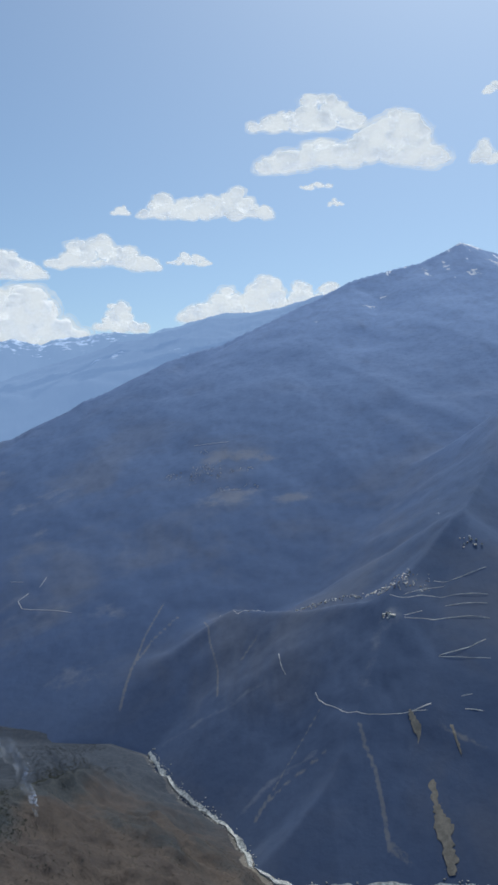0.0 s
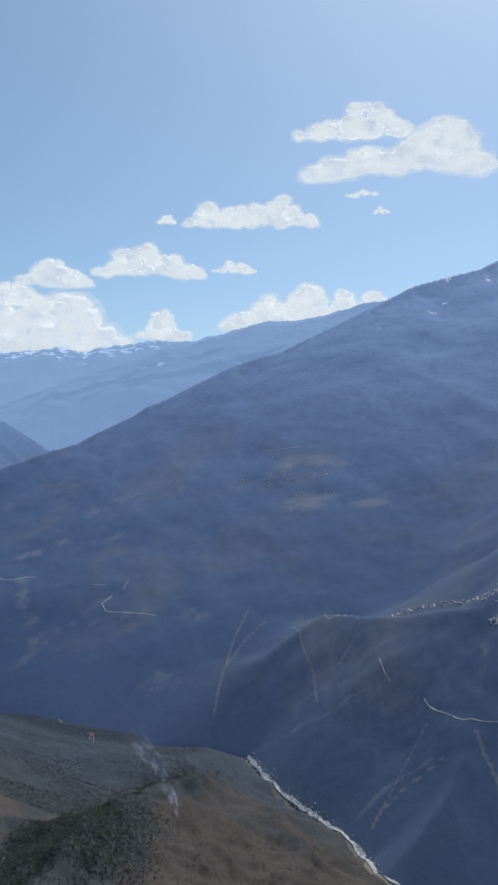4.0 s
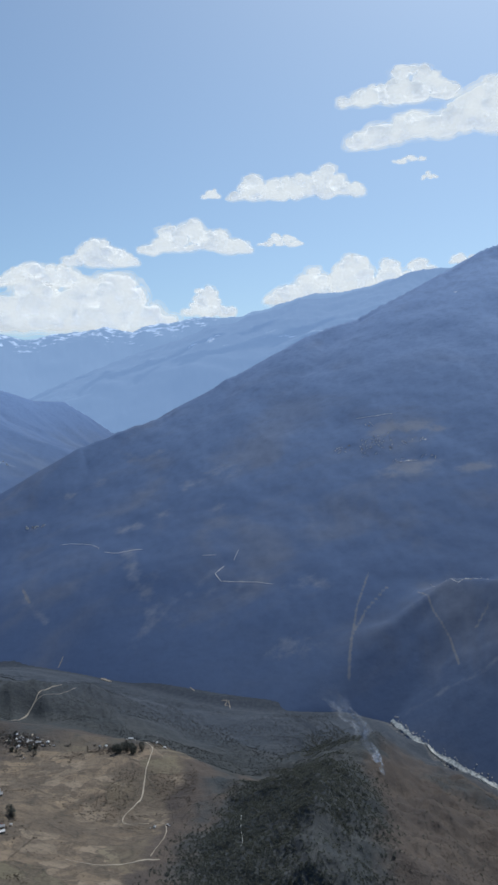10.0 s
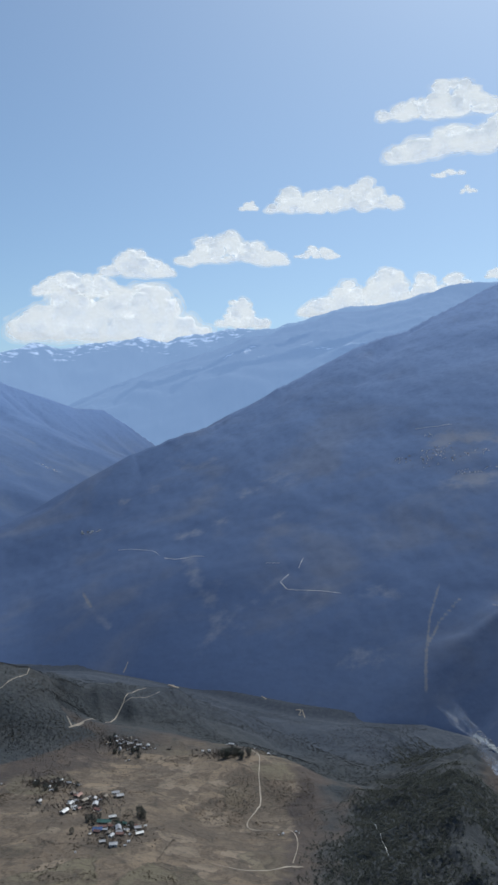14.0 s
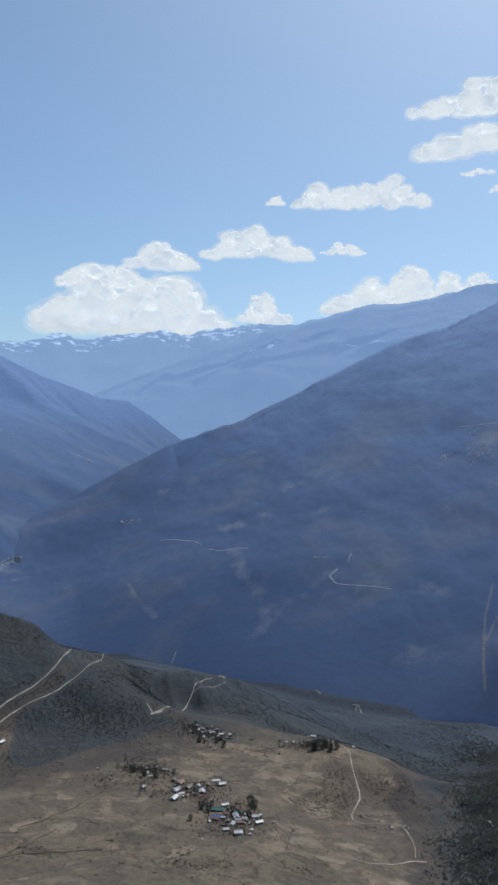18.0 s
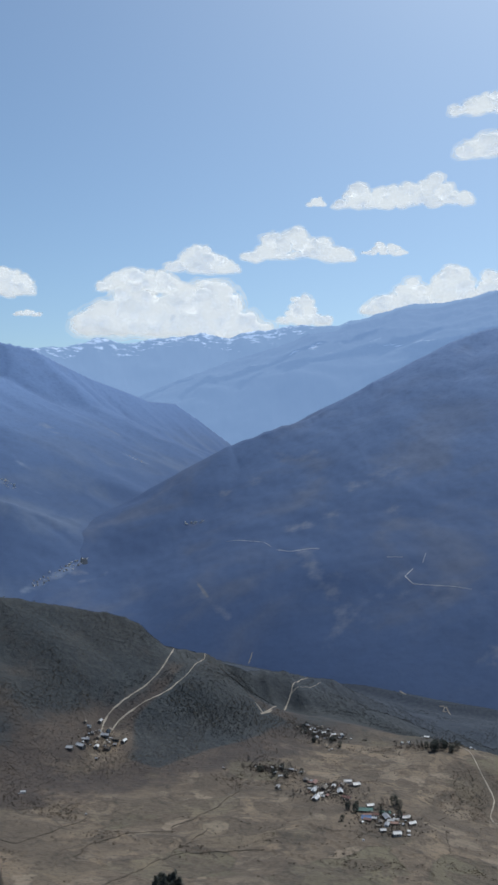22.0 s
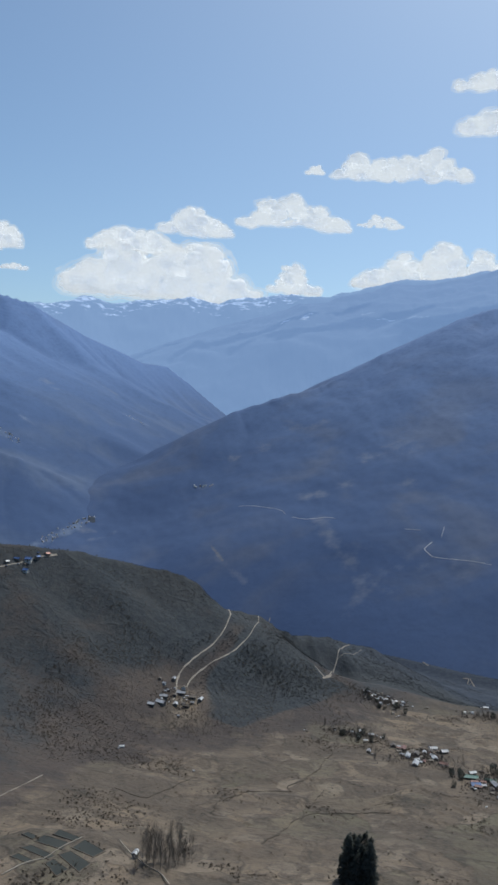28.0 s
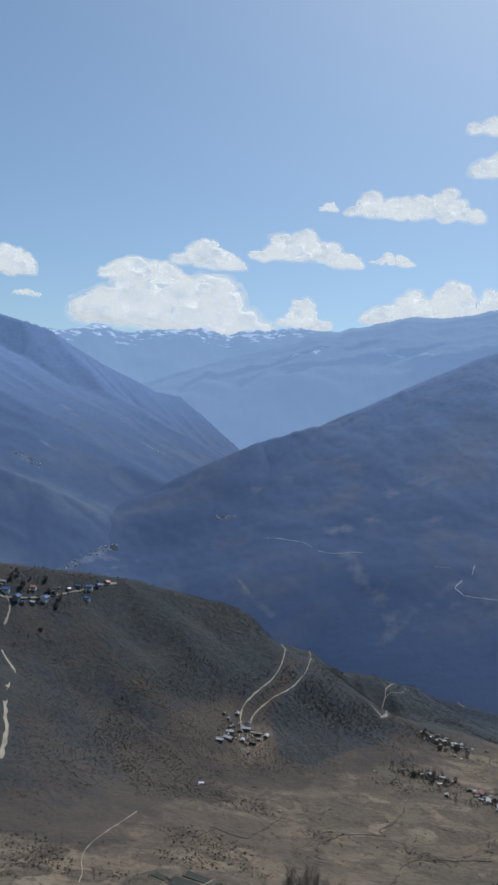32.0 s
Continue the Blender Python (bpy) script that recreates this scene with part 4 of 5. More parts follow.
rng = np.random.default_rng(12)
bed = dense(RIVER[2:12], 0.5)
spots = bed[rng.integers(0, len(bed), 700)] + rng.normal(0, 2.0, (700, 2))
for pts, wide in SLIPS:
    ribbon("landslip", pts, [w * wide for w in (0.3, 0.9, 1.3, 0.8, 1.1, 0.5)], TAN, "fresh tan landslip scar running down to the river", "landslip", 0.55, 0.5, 0.4, 6, 8, "structure")
    lane = dense(pts, 0.3)
    heap = lane[rng.integers(0, len(lane), 260)] + rng.normal(0, wide * 0.3, (260, 2))
    scatter("slip_rubble", heap, rng.uniform(0.1, 0.3, 260), 0.5, TAN, "loose tan rubble lying on a fresh landslip", "rubble", rng)
scatter("river_boulders", spots, rng.uniform(0.2, 0.75, 700), 0.7, STONE, "pale rounded boulders along the foaming river", "boulders", rng)


# ---------------------------------------------------------------- woods and scrub
def leaf_material(name, a, b, c, thin=0.45):
    """Leaves and bare twigs: light from behind comes through them."""
    m, n, l, bs = material(name, 0.9, 0.15)
    info = n.new("ShaderNodeNewGeometry")
    grain = step_node(n, l, noise_node(n, l, info.outputs["Position"], 1.6, 3), 0.3, 0.7)
    tone = mix_node(n, l, math_node(n, l, "MULTIPLY", grain, 0.5), mix_node(n, l, info.outputs["Random Per Island"], a, b), c)
    l.new(tone, bs.inputs["Base Color"])
    lit = n.new("ShaderNodeBsdfTranslucent")
    l.new(tone, lit.inputs["Color"])
    mx = n.new("ShaderNodeMixShader")
    mx.inputs[0].default_value = thin
    l.new(bs.outputs[0], mx.inputs[1])
    l.new(lit.outputs[0], mx.inputs[2])
    l.new(mx.outputs[0], n["Material Output"].inputs["Surface"])
    return m


EVERGREEN = leaf_material("evergreen_leaves", (0.078, 0.088, 0.080), (0.115, 0.118, 0.098), (0.066, 0.074, 0.070), 0.5)
BARE = leaf_material("bare_twigs", (0.076, 0.066, 0.061), (0.110, 0.092, 0.080), (0.062, 0.056, 0.053), 0.5)
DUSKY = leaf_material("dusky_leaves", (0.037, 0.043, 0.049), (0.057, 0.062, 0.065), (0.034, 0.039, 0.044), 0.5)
TWIG = leaf_material("poplar_twigs", (0.145, 0.13, 0.118), (0.20, 0.18, 0.16), (0.115, 0.105, 0.097))
BUSH = leaf_material("dry_bushes", (0.078, 0.066, 0.054), (0.128, 0.105, 0.082), (0.062, 0.054, 0.046), 0.5)
BARK = two_scale("grey_bark", (0.22, 0.19, 0.165), (0.14, 0.12, 0.105), 0.8, 4.0, 0.95, 0.1)


def pick(n, box, chance, rng):
    """Random places in a box, kept where chance(x, y) allows."""
    x, y = rng.uniform(box[0], box[1], n), rng.uniform(box[2], box[3], n)
    keep = rng.uniform(0, 1, n) < chance(x, y)
    x, y = x[keep], y[keep]
    keep = np.ones(len(x), bool)
    for lane in LANES:
        if lane[0][1] < 620 and lane[0][0] < -150:
            keep &= near_line(x, y, lane)[0] > 2.2
    return np.stack([x[keep], y[keep]], 1)


def patchy(x, y, size, seed, lo, hi):
    return smooth(fractal(x, y, size, 4, seed), lo, hi)


tuft = np.random.default_rng(7)
TUFT_V = []
for k in range(9):                                      # a clump of loose leaf sprays, open to the light
    c = tuft.normal(0, 1, 3)
    c *= 0.72 * tuft.uniform(0.3, 1.0) / np.linalg.norm(c)
    for q in range(3):
        e = tuft.normal(0, 1, 3)
        TUFT_V.append(c + e / np.linalg.norm(e) * 0.62)
TUFT_V, TUFT_F = np.array(TUFT_V), np.arange(27).reshape(9, 3)
wood = pick(150000, (-215, -60, 150, 680), lambda x, y: smooth(-near_line(x, y, KNOLL)[0], -68, -30) * smooth(-x, 104, 140) * patchy(x, y, 40, 81, -0.7, 0.5), rng)
scatter("evergreen_wood", wood[:34000], rng.uniform(0.35, 0.75, len(wood[:34000])), 0.8, EVERGREEN, "dark dense evergreen wood covering the knoll above the river", "wood", rng, base_v=TUFT_V, base_f=TUFT_F)
slope = pick(80000, (-480, -100, 470, 780), lambda x, y: smooth(outside(x, y, TERRACE), 6, 26) * patchy(x, y, 50, 83, -0.5, 0.4) * (near_line(x, y, RIVER)[0] > 12), rng)
slope = slope[(terrain(slope[:, 0], slope[:, 1])[1] == 0)][:26000]
scatter("dusky_scrub", slope, rng.uniform(0.28, 0.55, len(slope)), 0.65, DUSKY, "dark wooded scrub on the slopes under the terrace", "scrub", rng, base_v=TUFT_V, base_f=TUFT_F)
flank = pick(70000, (-150, 70, 180, 520), lambda x, y: smooth(near_line(x, y, KNOLL)[0], 20, 60) * (near_line(x, y, RIVER)[0] > 9) * (0.25 + 0.75 * patchy(x, y, 38, 105, -0.5, 0.5)) * (outside(x, y, TERRACE) > 6), rng)[:30000]
flank = flank[terrain(flank[:, 0], flank[:, 1])[1] == 0]
scatter("leafless_scrub", flank[::2], rng.uniform(0.15, 0.45, len(flank[::2])), 0.7, BUSH, "brown leafless scrub on the flank of the knoll above the river", "scrub", rng, base_v=TUFT_V, base_f=TUFT_F)
scatter("evergreen_scrub", flank[1::9], rng.uniform(0.2, 0.6, len(flank[1::9])), 0.9, EVERGREEN, "dark green bushes among the scrub on the knoll", "scrub", rng, base_v=TUFT_V, base_f=TUFT_F)
hillside = pick(150000, (-640, -370, 180, 560), lambda x, y: smooth(spine(x, y, HILL, 0.52, 0.40, 90) - terrain(x, y)[0], -10, 0) * patchy(x, y, 45, 85, -1.2, 0.2), rng)[:48000]
scatter("leafless_scrub", hillside, rng.uniform(0.18, 0.42, len(hillside)), 0.6, BARE, "grey brown leafless scrub covering the hillside", "scrub", rng, base_v=TUFT_V, base_f=TUFT_F)
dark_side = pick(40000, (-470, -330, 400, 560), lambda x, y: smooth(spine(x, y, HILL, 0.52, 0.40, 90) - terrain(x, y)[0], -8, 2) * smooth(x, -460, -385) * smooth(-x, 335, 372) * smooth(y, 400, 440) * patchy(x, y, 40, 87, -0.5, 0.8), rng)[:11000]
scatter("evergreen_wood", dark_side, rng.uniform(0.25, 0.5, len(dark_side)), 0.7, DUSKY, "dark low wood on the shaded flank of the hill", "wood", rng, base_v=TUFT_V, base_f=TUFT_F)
bush = pick(140000, (-470, -205, 140, 500), lambda x, y: (outside(x, y, TERRACE) < 1) * np.maximum(patchy(x, y, 34, 89, 0.25, 0.9) * 0.9, (1 - smooth(np.abs(fractal(x, y, 46, 3, 95)), 0.01, 0.05)) * patchy(x, y, 60, 97, -0.5, 0.3) * 1.0) + 0.02, rng)[:15000]
scatter("field_bushes", bush, rng.uniform(0.2, 0.6, len(bush)) * rng.uniform(0.5, 1.0, len(bush)), 0.75, BUSH, "dark bushes dotted over the dry fields", "bushes", rng, base_v=TUFT_V, base_f=TUFT_F)
crest = pick(9000, (-620, -480, 380, 460), lambda x, y: smooth(y - 0.95 * x - 905, 4, 10) * smooth(spine(x, y, HILL, 0.52, 0.40, 90) - terrain(x, y)[0], -4, 2) * patchy(x, y, 24, 91, -0.3, 0.4), rng)[:500]
scatter("hilltop_trees", crest, rng.uniform(0.3, 0.65, len(crest)), 1.2, EVERGREEN, "dark trees crowning the hilltop behind the village", "trees", rng, base_v=TUFT_V, base_f=TUFT_F)


def tube(path, r0, r1, sides=6):
    path = np.array(path, float)
    verts, faces = [], []
    for i, p in enumerate(path):
        r = r0 + (r1 - r0) * i / (len(path) - 1)
        for k in range(sides):
            a = 2 * math.pi * k / sides
            verts.append((p[0] + r * math.cos(a), p[1] + r * math.sin(a), p[2]))
    for i in range(len(path) - 1):
        for k in range(sides):
            a, b = i * sides + k, i * sides + (k + 1) % sides
            faces.append((a, b, b + sides, a + sides))
    faces.append(tuple(range((len(path) - 1) * sides, len(path) * sides)))
    return verts, faces


def joined(pieces):
    verts, faces = [], []
    for v, f in pieces:
        faces += [tuple(i + len(verts) for i in q) for q in f]
        verts += [tuple(p) for p in v]
    return verts, faces


def tree(kind, high, seed, label, spread=1.0):
    """A tapered trunk, limbs (spread wide or upright), and a crown of many clumps or of bare upright twigs."""
    r = np.random.default_rng(seed)
    root = tagged(new("tree"), label, "tree")
    bend = [(0.04 * high * math.sin(i * 1.3 + seed) * i / 6, 0.04 * high * math.cos(i + seed) * i / 6, high * 0.93 * i / 6) for i in range(7)]
    bend[0] = (0, 0, -0.6)
    thick = 0.006 if kind == "bare" else 0.022
    mesh_object("trunk", *tube(bend, high * thick, high * 0.003), BARK, root)
    limbs, tips = [], []
    for i in range(9 if kind == "bare" else 4):
        z = high * r.uniform(0.15, 0.85)
        a = r.uniform(0, 2 * math.pi)
        out = high * (0.11 if kind == "bare" else 0.16) * (1.15 - z / high) * r.uniform(0.7, 1.3) * spread
        up = high * (0.22 / spread if kind == "bare" else 0.08)
        k = min(6.0, z / high / 0.93 * 6)
        x0, y0 = np.interp(k, range(7), [p[0] for p in bend]), np.interp(k, range(7), [p[1] for p in bend])
        tip = (x0 + out * math.cos(a), y0 + out * math.sin(a), z + up)
        limbs.append(tube([(x0, y0, z), ((x0 + tip[0]) / 2 + out * 0.2 * math.cos(a), (y0 + tip[1]) / 2 + out * 0.2 * math.sin(a), z + up * 0.35), tip], high * thick * 0.4, high * 0.0015, 4))
        tips.append(tip)
    for piece in limbs:
        mesh_object("limb", *piece, BARK, root)
    crown = []
    if kind == "bare":
        for i in range(240):
            t = tips[r.integers(len(tips))]
            s = np.array(t) * (1, 1, 0) + (0, 0, t[2] - high * r.uniform(0.0, 0.3))
            a, ln = r.uniform(0, 2 * math.pi), high * r.uniform(0.08, 0.2)
            e = s + (ln * 0.45 * spread * math.cos(a), ln * 0.45 * spread * math.sin(a), ln)
            crown.append(tube([s, (s + e) / 2 + r.normal(0, ln * 0.04, 3), e], high * 0.0021, high * 0.0008, 3))
        mesh_object("crown", *joined(crown), TWIG, root, "bare grey-brown upright twigs")
    else:
        wide = {"round": 0.34, "column": 0.15, "pine": 0.24}[kind]
        for i in range(230):
            u = r.uniform(0.12, 1.0)
            env = {"round": math.sqrt(max(0.02, 1 - ((u - 0.56) / 0.46) ** 2)), "column": 1.05 - u ** 3, "pine": 1.12 - u}[kind]
            a, d = r.uniform(0, 2 * math.pi), wide * high * env * math.sqrt(r.uniform(0.2, 1))
            c = np.array((d * math.cos(a), d * math.sin(a), u * high))
            s = high * r.uniform(0.02, 0.055) * (0.6 + 0.5 * env)
            v = TUFT_V * (1 + 0.3 * r.uniform(-1, 1, (len(TUFT_V), 1))) * (1.6 * s, 1.6 * s, 1.3 * s) + c
            crown.append((v, [tuple(f) for f in TUFT_F]))
        mesh_object("crown", *joined(crown), EVERGREEN, root, "uneven dark evergreen crown")
    return root


def plant(first, places, seed, group, lo=0.75, hi=1.2):
    """Sets the first tree and its copies at places."""
    r = np.random.default_rng(seed)
    tagged(first, group=group)
    for i, (x, y) in enumerate(places):
        m = pose(x, y, ground_at(x, y) - 0.3, 0, 0, r.uniform(0, 360)) @ Matrix.Diagonal((*([r.uniform(lo, hi)] * 3), 1))
        if i:
            copy_thing(first, m)
        else:
            home = m
    first.matrix_basis = home


def around(x, y, n, sx, sy, seed):
    r = np.random.default_rng(seed)
    return [(x + sx * r.uniform(-1, 1), y + sy * r.uniform(-1, 1)) for _ in range(n)]


plant(tree("bare", 9.5, 1, "tall leafless poplar standing beside the fields", 1.8), around(-380, 194, 9, 3.4, 4, 2) + around(-375, 201, 7, 3.2, 4, 3), 1, "poplar grove", 0.7, 1.1)
plant(tree("column", 12.0, 4, "tall dark evergreen tree in a dense clump"), around(-332, 200, 15, 3.0, 3.5, 5), 2, "dark tree clump", 0.75, 1.1)
plant(tree("round", 6.5, 6, "broad dark evergreen tree at the edge of the fields"), around(-250, 444, 11, 8, 6, 7) + [(-274, 339), (-276, 341)], 3, "dark grove on the terrace", 0.55, 0.95)
plant(tree("bare", 7.0, 8, "slim leafless poplar beside a dark grove", 1.2), around(-266, 450, 6, 8, 3, 9) + around(-252, 453, 5, 7, 3, 10), 4, "poplar row", 0.5, 0.95)
plant(tree("bare", 5.5, 11, "leafless village tree among the houses", 2.4), around(-318, 452, 26, 12, 12, 12) + around(-335, 390, 20, 12, 10, 13) + around(-300, 345, 24, 14, 16, 14)
      + around(-280, 332, 12, 10, 8, 15) + around(-318, 345, 14, 7, 10, 16) + around(-415, 392, 9, 10, 12, 17), 5, "village trees", 0.4, 0.85)
plant(tree("round", 4.0, 18, "small dark evergreen tree near the houses"), around(-288, 322, 8, 16, 12, 19) + around(-312, 460, 10, 14, 12, 20) + around(-530, 398, 16, 16, 8, 21) + around(-326, 380, 6, 12, 8, 22), 6, "village evergreens", 0.5, 1.0)


# ---------------------------------------------------------------- houses
def tin(name, a, b):
    m = two_scale(name, a, b, 0.5, 3.0, 0.45, 0.4)
    m.node_tree.nodes["Principled BSDF"].inputs["Metallic"].default_value = 0.15
    return m


TIN = [tin("pale_tin", (0.50, 0.50, 0.50), (0.33, 0.33, 0.34)), tin("grey_tin", (0.34, 0.34, 0.35), (0.24, 0.24, 0.25)), tin("rusty_tin", (0.22, 0.11, 0.085), (0.15, 0.085, 0.07)),
       tin("blue_tin", (0.06, 0.12, 0.28), (0.05, 0.09, 0.20)), tin("green_tin", (0.05, 0.14, 0.12), (0.045, 0.10, 0.09)), tin("thatch", (0.13, 0.105, 0.08), (0.09, 0.075, 0.06)),
       tin("pink_tin", (0.40, 0.17, 0.13), (0.30, 0.13, 0.10))]
ROOF = ("pale tin", "weathered grey tin", "rusty red tin", "blue painted tin", "green painted tin", "dark thatched", "faded red tin")
PLASTER = two_scale("mud_plaster", (0.24, 0.21, 0.175), (0.15, 0.13, 0.115), 0.4, 2.0, 0.9, 0.1)
WHITEWASH = two_scale("whitewash", (0.66, 0.65, 0.62), (0.52, 0.50, 0.47), 0.4, 2.0, 0.85, 0.1)
DARK_WOOD = two_scale("dark_wood", (0.075, 0.055, 0.04), (0.045, 0.035, 0.03), 0.6, 3.0, 0.8, 0.2)


def box(x0, x1, y0, y1, z0, z1):
    v = [(x, y, z) for z in (z0, z1) for y in (y0, y1) for x in (x0, x1)]
    return v, [(0, 2, 3, 1), (4, 5, 7, 6), (0, 1, 5, 4), (1, 3, 7, 5), (3, 2, 6, 7), (2, 0, 4, 6)]


def house_model(roof, long, wall_mat, label):
    """A long low house: gabled walls, overhanging roof of two sheets and a ridge cap, a door and two windows."""
    root = tagged(new("house"), label, "house")
    a, b, h, g = long / 2, 1.45, 1.35, 0.75
    v = [(-a, -b, -1), (a, -b, -1), (a, b, -1), (-a, b, -1), (-a, -b, h), (a, -b, h), (a, b, h), (-a, b, h), (-a, 0, h + g), (a, 0, h + g)]
    mesh_object("wall", v, [(0, 1, 5, 4), (2, 3, 7, 6), (1, 2, 6, 9, 5), (3, 0, 4, 8, 7), (4, 5, 9, 8), (6, 7, 8, 9)], wall_mat, root)
    e, t = 0.35, 0.10
    for s in (-1, 1):
        low = h - e * g / b
        pts = [(-a - e, s * (b + e), low), (a + e, s * (b + e), low), (a + e, 0, h + g), (-a - e, 0, h + g)]
        up = [(x, y, z + t) for x, y, z in pts]
        q = [(0, 1, 2, 3), (7, 6, 5, 4), (0, 4, 5, 1), (1, 5, 6, 2), (2, 6, 7, 3), (3, 7, 4, 0)]
        mesh_object("roof_sheet", pts + up, q if s > 0 else [f[::-1] for f in q], TIN[roof], root, ROOF[roof] + " roof sheet")
    mesh_object("ridge_cap", *box(-a - e, a + e, -0.12, 0.12, h + g + 0.06, h + g + 0.18), TIN[roof], root)
    mesh_object("door", *box(-0.35, 0.35, -b - 0.05, -b + 0.03, -0.1, 1.15), DARK_WOOD, root)
    for s in (-1, 1):
        mesh_object("window", *box(s * a * 0.6 - 0.3, s * a * 0.6 + 0.3, -b - 0.04, -b + 0.03, 0.55, 1.1), DARK_WOOD, root)
    return root


MODELS = {}


def house(x, y, roof, long=4.0, turn=0.0, size=1.0, white=False, group="", lift=0.0):
    key = (roof, long, white)
    label = ("long" if long > 5 else "small" if long < 3.6 else "low") + (" whitewashed" if white else " mud-walled") + " house with a " + ROOF[roof] + " roof"
    m = pose(x, y, ground_at(x, y) + 0.15 + lift, 0, 0, turn) @ Matrix.Diagonal((size, size, size, 1))
    if key in MODELS:
        ob = copy_thing(MODELS[key], m)
    else:
        ob = MODELS[key] = house_model(roof, long, WHITEWASH if white else PLASTER, label)
        ob.matrix_basis = m
    return tagged(ob, group=group)


def hamlet(places, seed, group, roofs, lo=0.7, hi=1.15, heading=0.0):
    r = np.random.default_rng(seed)
    for x, y in places:
        roof = roofs[r.integers(len(roofs))]
        turn = heading + r.choice([0, 90]) + r.normal(0, 14)
        size = r.uniform(lo, hi)
        house(x, y, roof, float(r.choice([3.2, 4.2, 5.4])), turn, size, r.uniform() < 0.28, group)
        if r.uniform() < 0.55:
            a = r.uniform(0, 2 * math.pi)
            house(x + 3.6 * size * math.cos(a), y + 4.2 * size * math.sin(a), roofs[r.integers(len(roofs))], 3.2, turn + 90, size * r.uniform(0.55, 0.8), False, group)


yards = np.concatenate([np.array(c) + rng.normal(0, 1, (n, 2)) * w for c, w, n in (((-304, 355), (6, 9), 700), ((-279, 316), (7, 8), 500), ((-316, 466), (7, 6), 900), ((-332, 388), (6, 5), 500), ((-416, 386), (5, 7), 260), ((-262, 450), (10, 5), 300))])
scatter("village_scrub", yards, rng.uniform(0.15, 0.5, len(yards)), 1.3, BARE, "grey leafless shrubs and garden trees crowding the hamlets", "shrubs", rng, base_v=TUFT_V, base_f=TUFT_F)
G = "hamlet among the terrace fields"
hamlet([(-314, 369), (-310, 365), (-308, 358), (-305, 357), (-309, 351), (-304, 350), (-303, 344), (-307, 337), (-298, 366), (-296, 376), (-292, 369), (-298, 351), (-295, 344), (-312, 361), (-311, 356), (-306, 362), (-303, 354), (-300, 347), (-306, 346), (-301, 360), (-283, 322), (-279, 319), (-284, 317), (-272, 322), (-273, 314), (-279, 309), (-286, 314)], 31, G, (0, 1, 1, 5, 5, 2), 0.5, 0.8)
rnd = np.random.default_rng(61)
for (cx, cy, sx, sy, n), group in (((-316, 467, 9, 7, 16), "hamlet at the back of the fields"), ((-305, 358, 7, 9, 9), G), ((-281, 317, 8, 8, 10), G), ((-416, 387, 6, 9, 9), "roadside hamlet below the hill")):
    hamlet([(cx + sx * a, cy + sy * b) for a, b in rnd.uniform(-1, 1, (n, 2))], n, group, (0, 1, 1, 5, 5), 0.32, 0.58)
for x, y, roof, long, turn, size in ((-287, 336, 0, 5.4, 25, 1.0), (-289, 329, 4, 7.0, 2, 1.0), (-280, 328, 4, 7.0, 4, 1.0), (-288, 323, 2, 5.4, 5, 1.05), (-288.5, 317, 3, 4.2, 8, 1.05), (-273, 326, 2, 5.4, 3, 0.9),
                                     (-269, 331, 0, 3.2, 20, 0.8), (-275, 319, 0, 5.4, 0, 0.8), (-268, 316, 0, 5.4, 35, 1.0), (-276, 311, 2, 5.4, 6, 1.0), (-290, 310, 0, 3.2, 30, 0.95), (-281, 300, 1, 4.2, 20, 0.9),
                                     (-275, 297, 0, 4.2, 15, 0.85), (-270, 298, 1, 3.2, 15, 0.9), (-270, 304, 0, 3.2, 25, 0.8), (-289, 287, 0, 3.2, 10, 0.5), (-282, 313, 5, 4.2, 95, 0.9), (-283, 307, 5, 4.2, 0, 0.8)):
    house(-278 + 0.82 * (x + 278), 315 + 0.86 * (y - 315), roof, long, turn, size * 0.76, roof == 0 and size < 0.9, G)
hamlet([(-328, 465), (-323, 472), (-320, 470), (-317, 467), (-314, 466), (-315, 477), (-311, 475), (-308, 468), (-307, 460), (-314, 462), (-316, 457), (-320, 461), (-307, 442), (-310, 445), (-323, 463),
        (-317, 474), (-313, 470), (-309, 464), (-312, 458), (-318, 464), (-321, 467), (-325, 468), (-304, 464), (-303, 470), (-298, 466), (-290, 467), (-274, 467), (-270, 463), (-266, 462)], 32, "hamlet at the back of the fields", (0, 1, 5, 1, 5, 5), 0.45, 0.8)
hamlet([(-340, 393), (-332, 391), (-328, 393), (-329, 380), (-326, 374), (-323, 390), (-318, 388), (-354, 383), (-325, 356)], 33, "scattered farmhouses", (0, 1, 1, 5), 0.45, 0.8)
hamlet([(-422, 389), (-421.5, 383), (-421, 402), (-415, 398), (-415, 392), (-415, 380), (-410, 381), (-409, 391), (-405, 391), (-424, 369), (-411, 369), (-421, 375), (-424, 394), (-408, 386)], 34, "roadside hamlet below the hill", (0, 0, 0, 1, 5), 0.75, 1.15)
hamlet([(-537, 384), (-531, 383), (-524, 387), (-521, 394), (-520, 402), (-519, 408), (-515, 411), (-512, 417), (-510, 414), (-507, 420), (-505, 412), (-504, 425), (-501, 431), (-514, 375), (-541, 388), (-546, 392), (-528, 396)],
       35, "hilltop village", (3, 3, 6, 0, 1, 5), 0.6, 1.05)
hamlet([(-256, 481), (-255, 488), (-248, 494), (-245, 503), (-233, 466), (-217.5, 360), (-212, 362)], 36, "roadside sheds", (0, 0, 1), 0.5, 0.8)
hamlet([(-385.0, 195.2), (-422.5, 316.0), (-390.7, 301.8)], 37, "field huts", (0, 1), 0.5, 0.65)


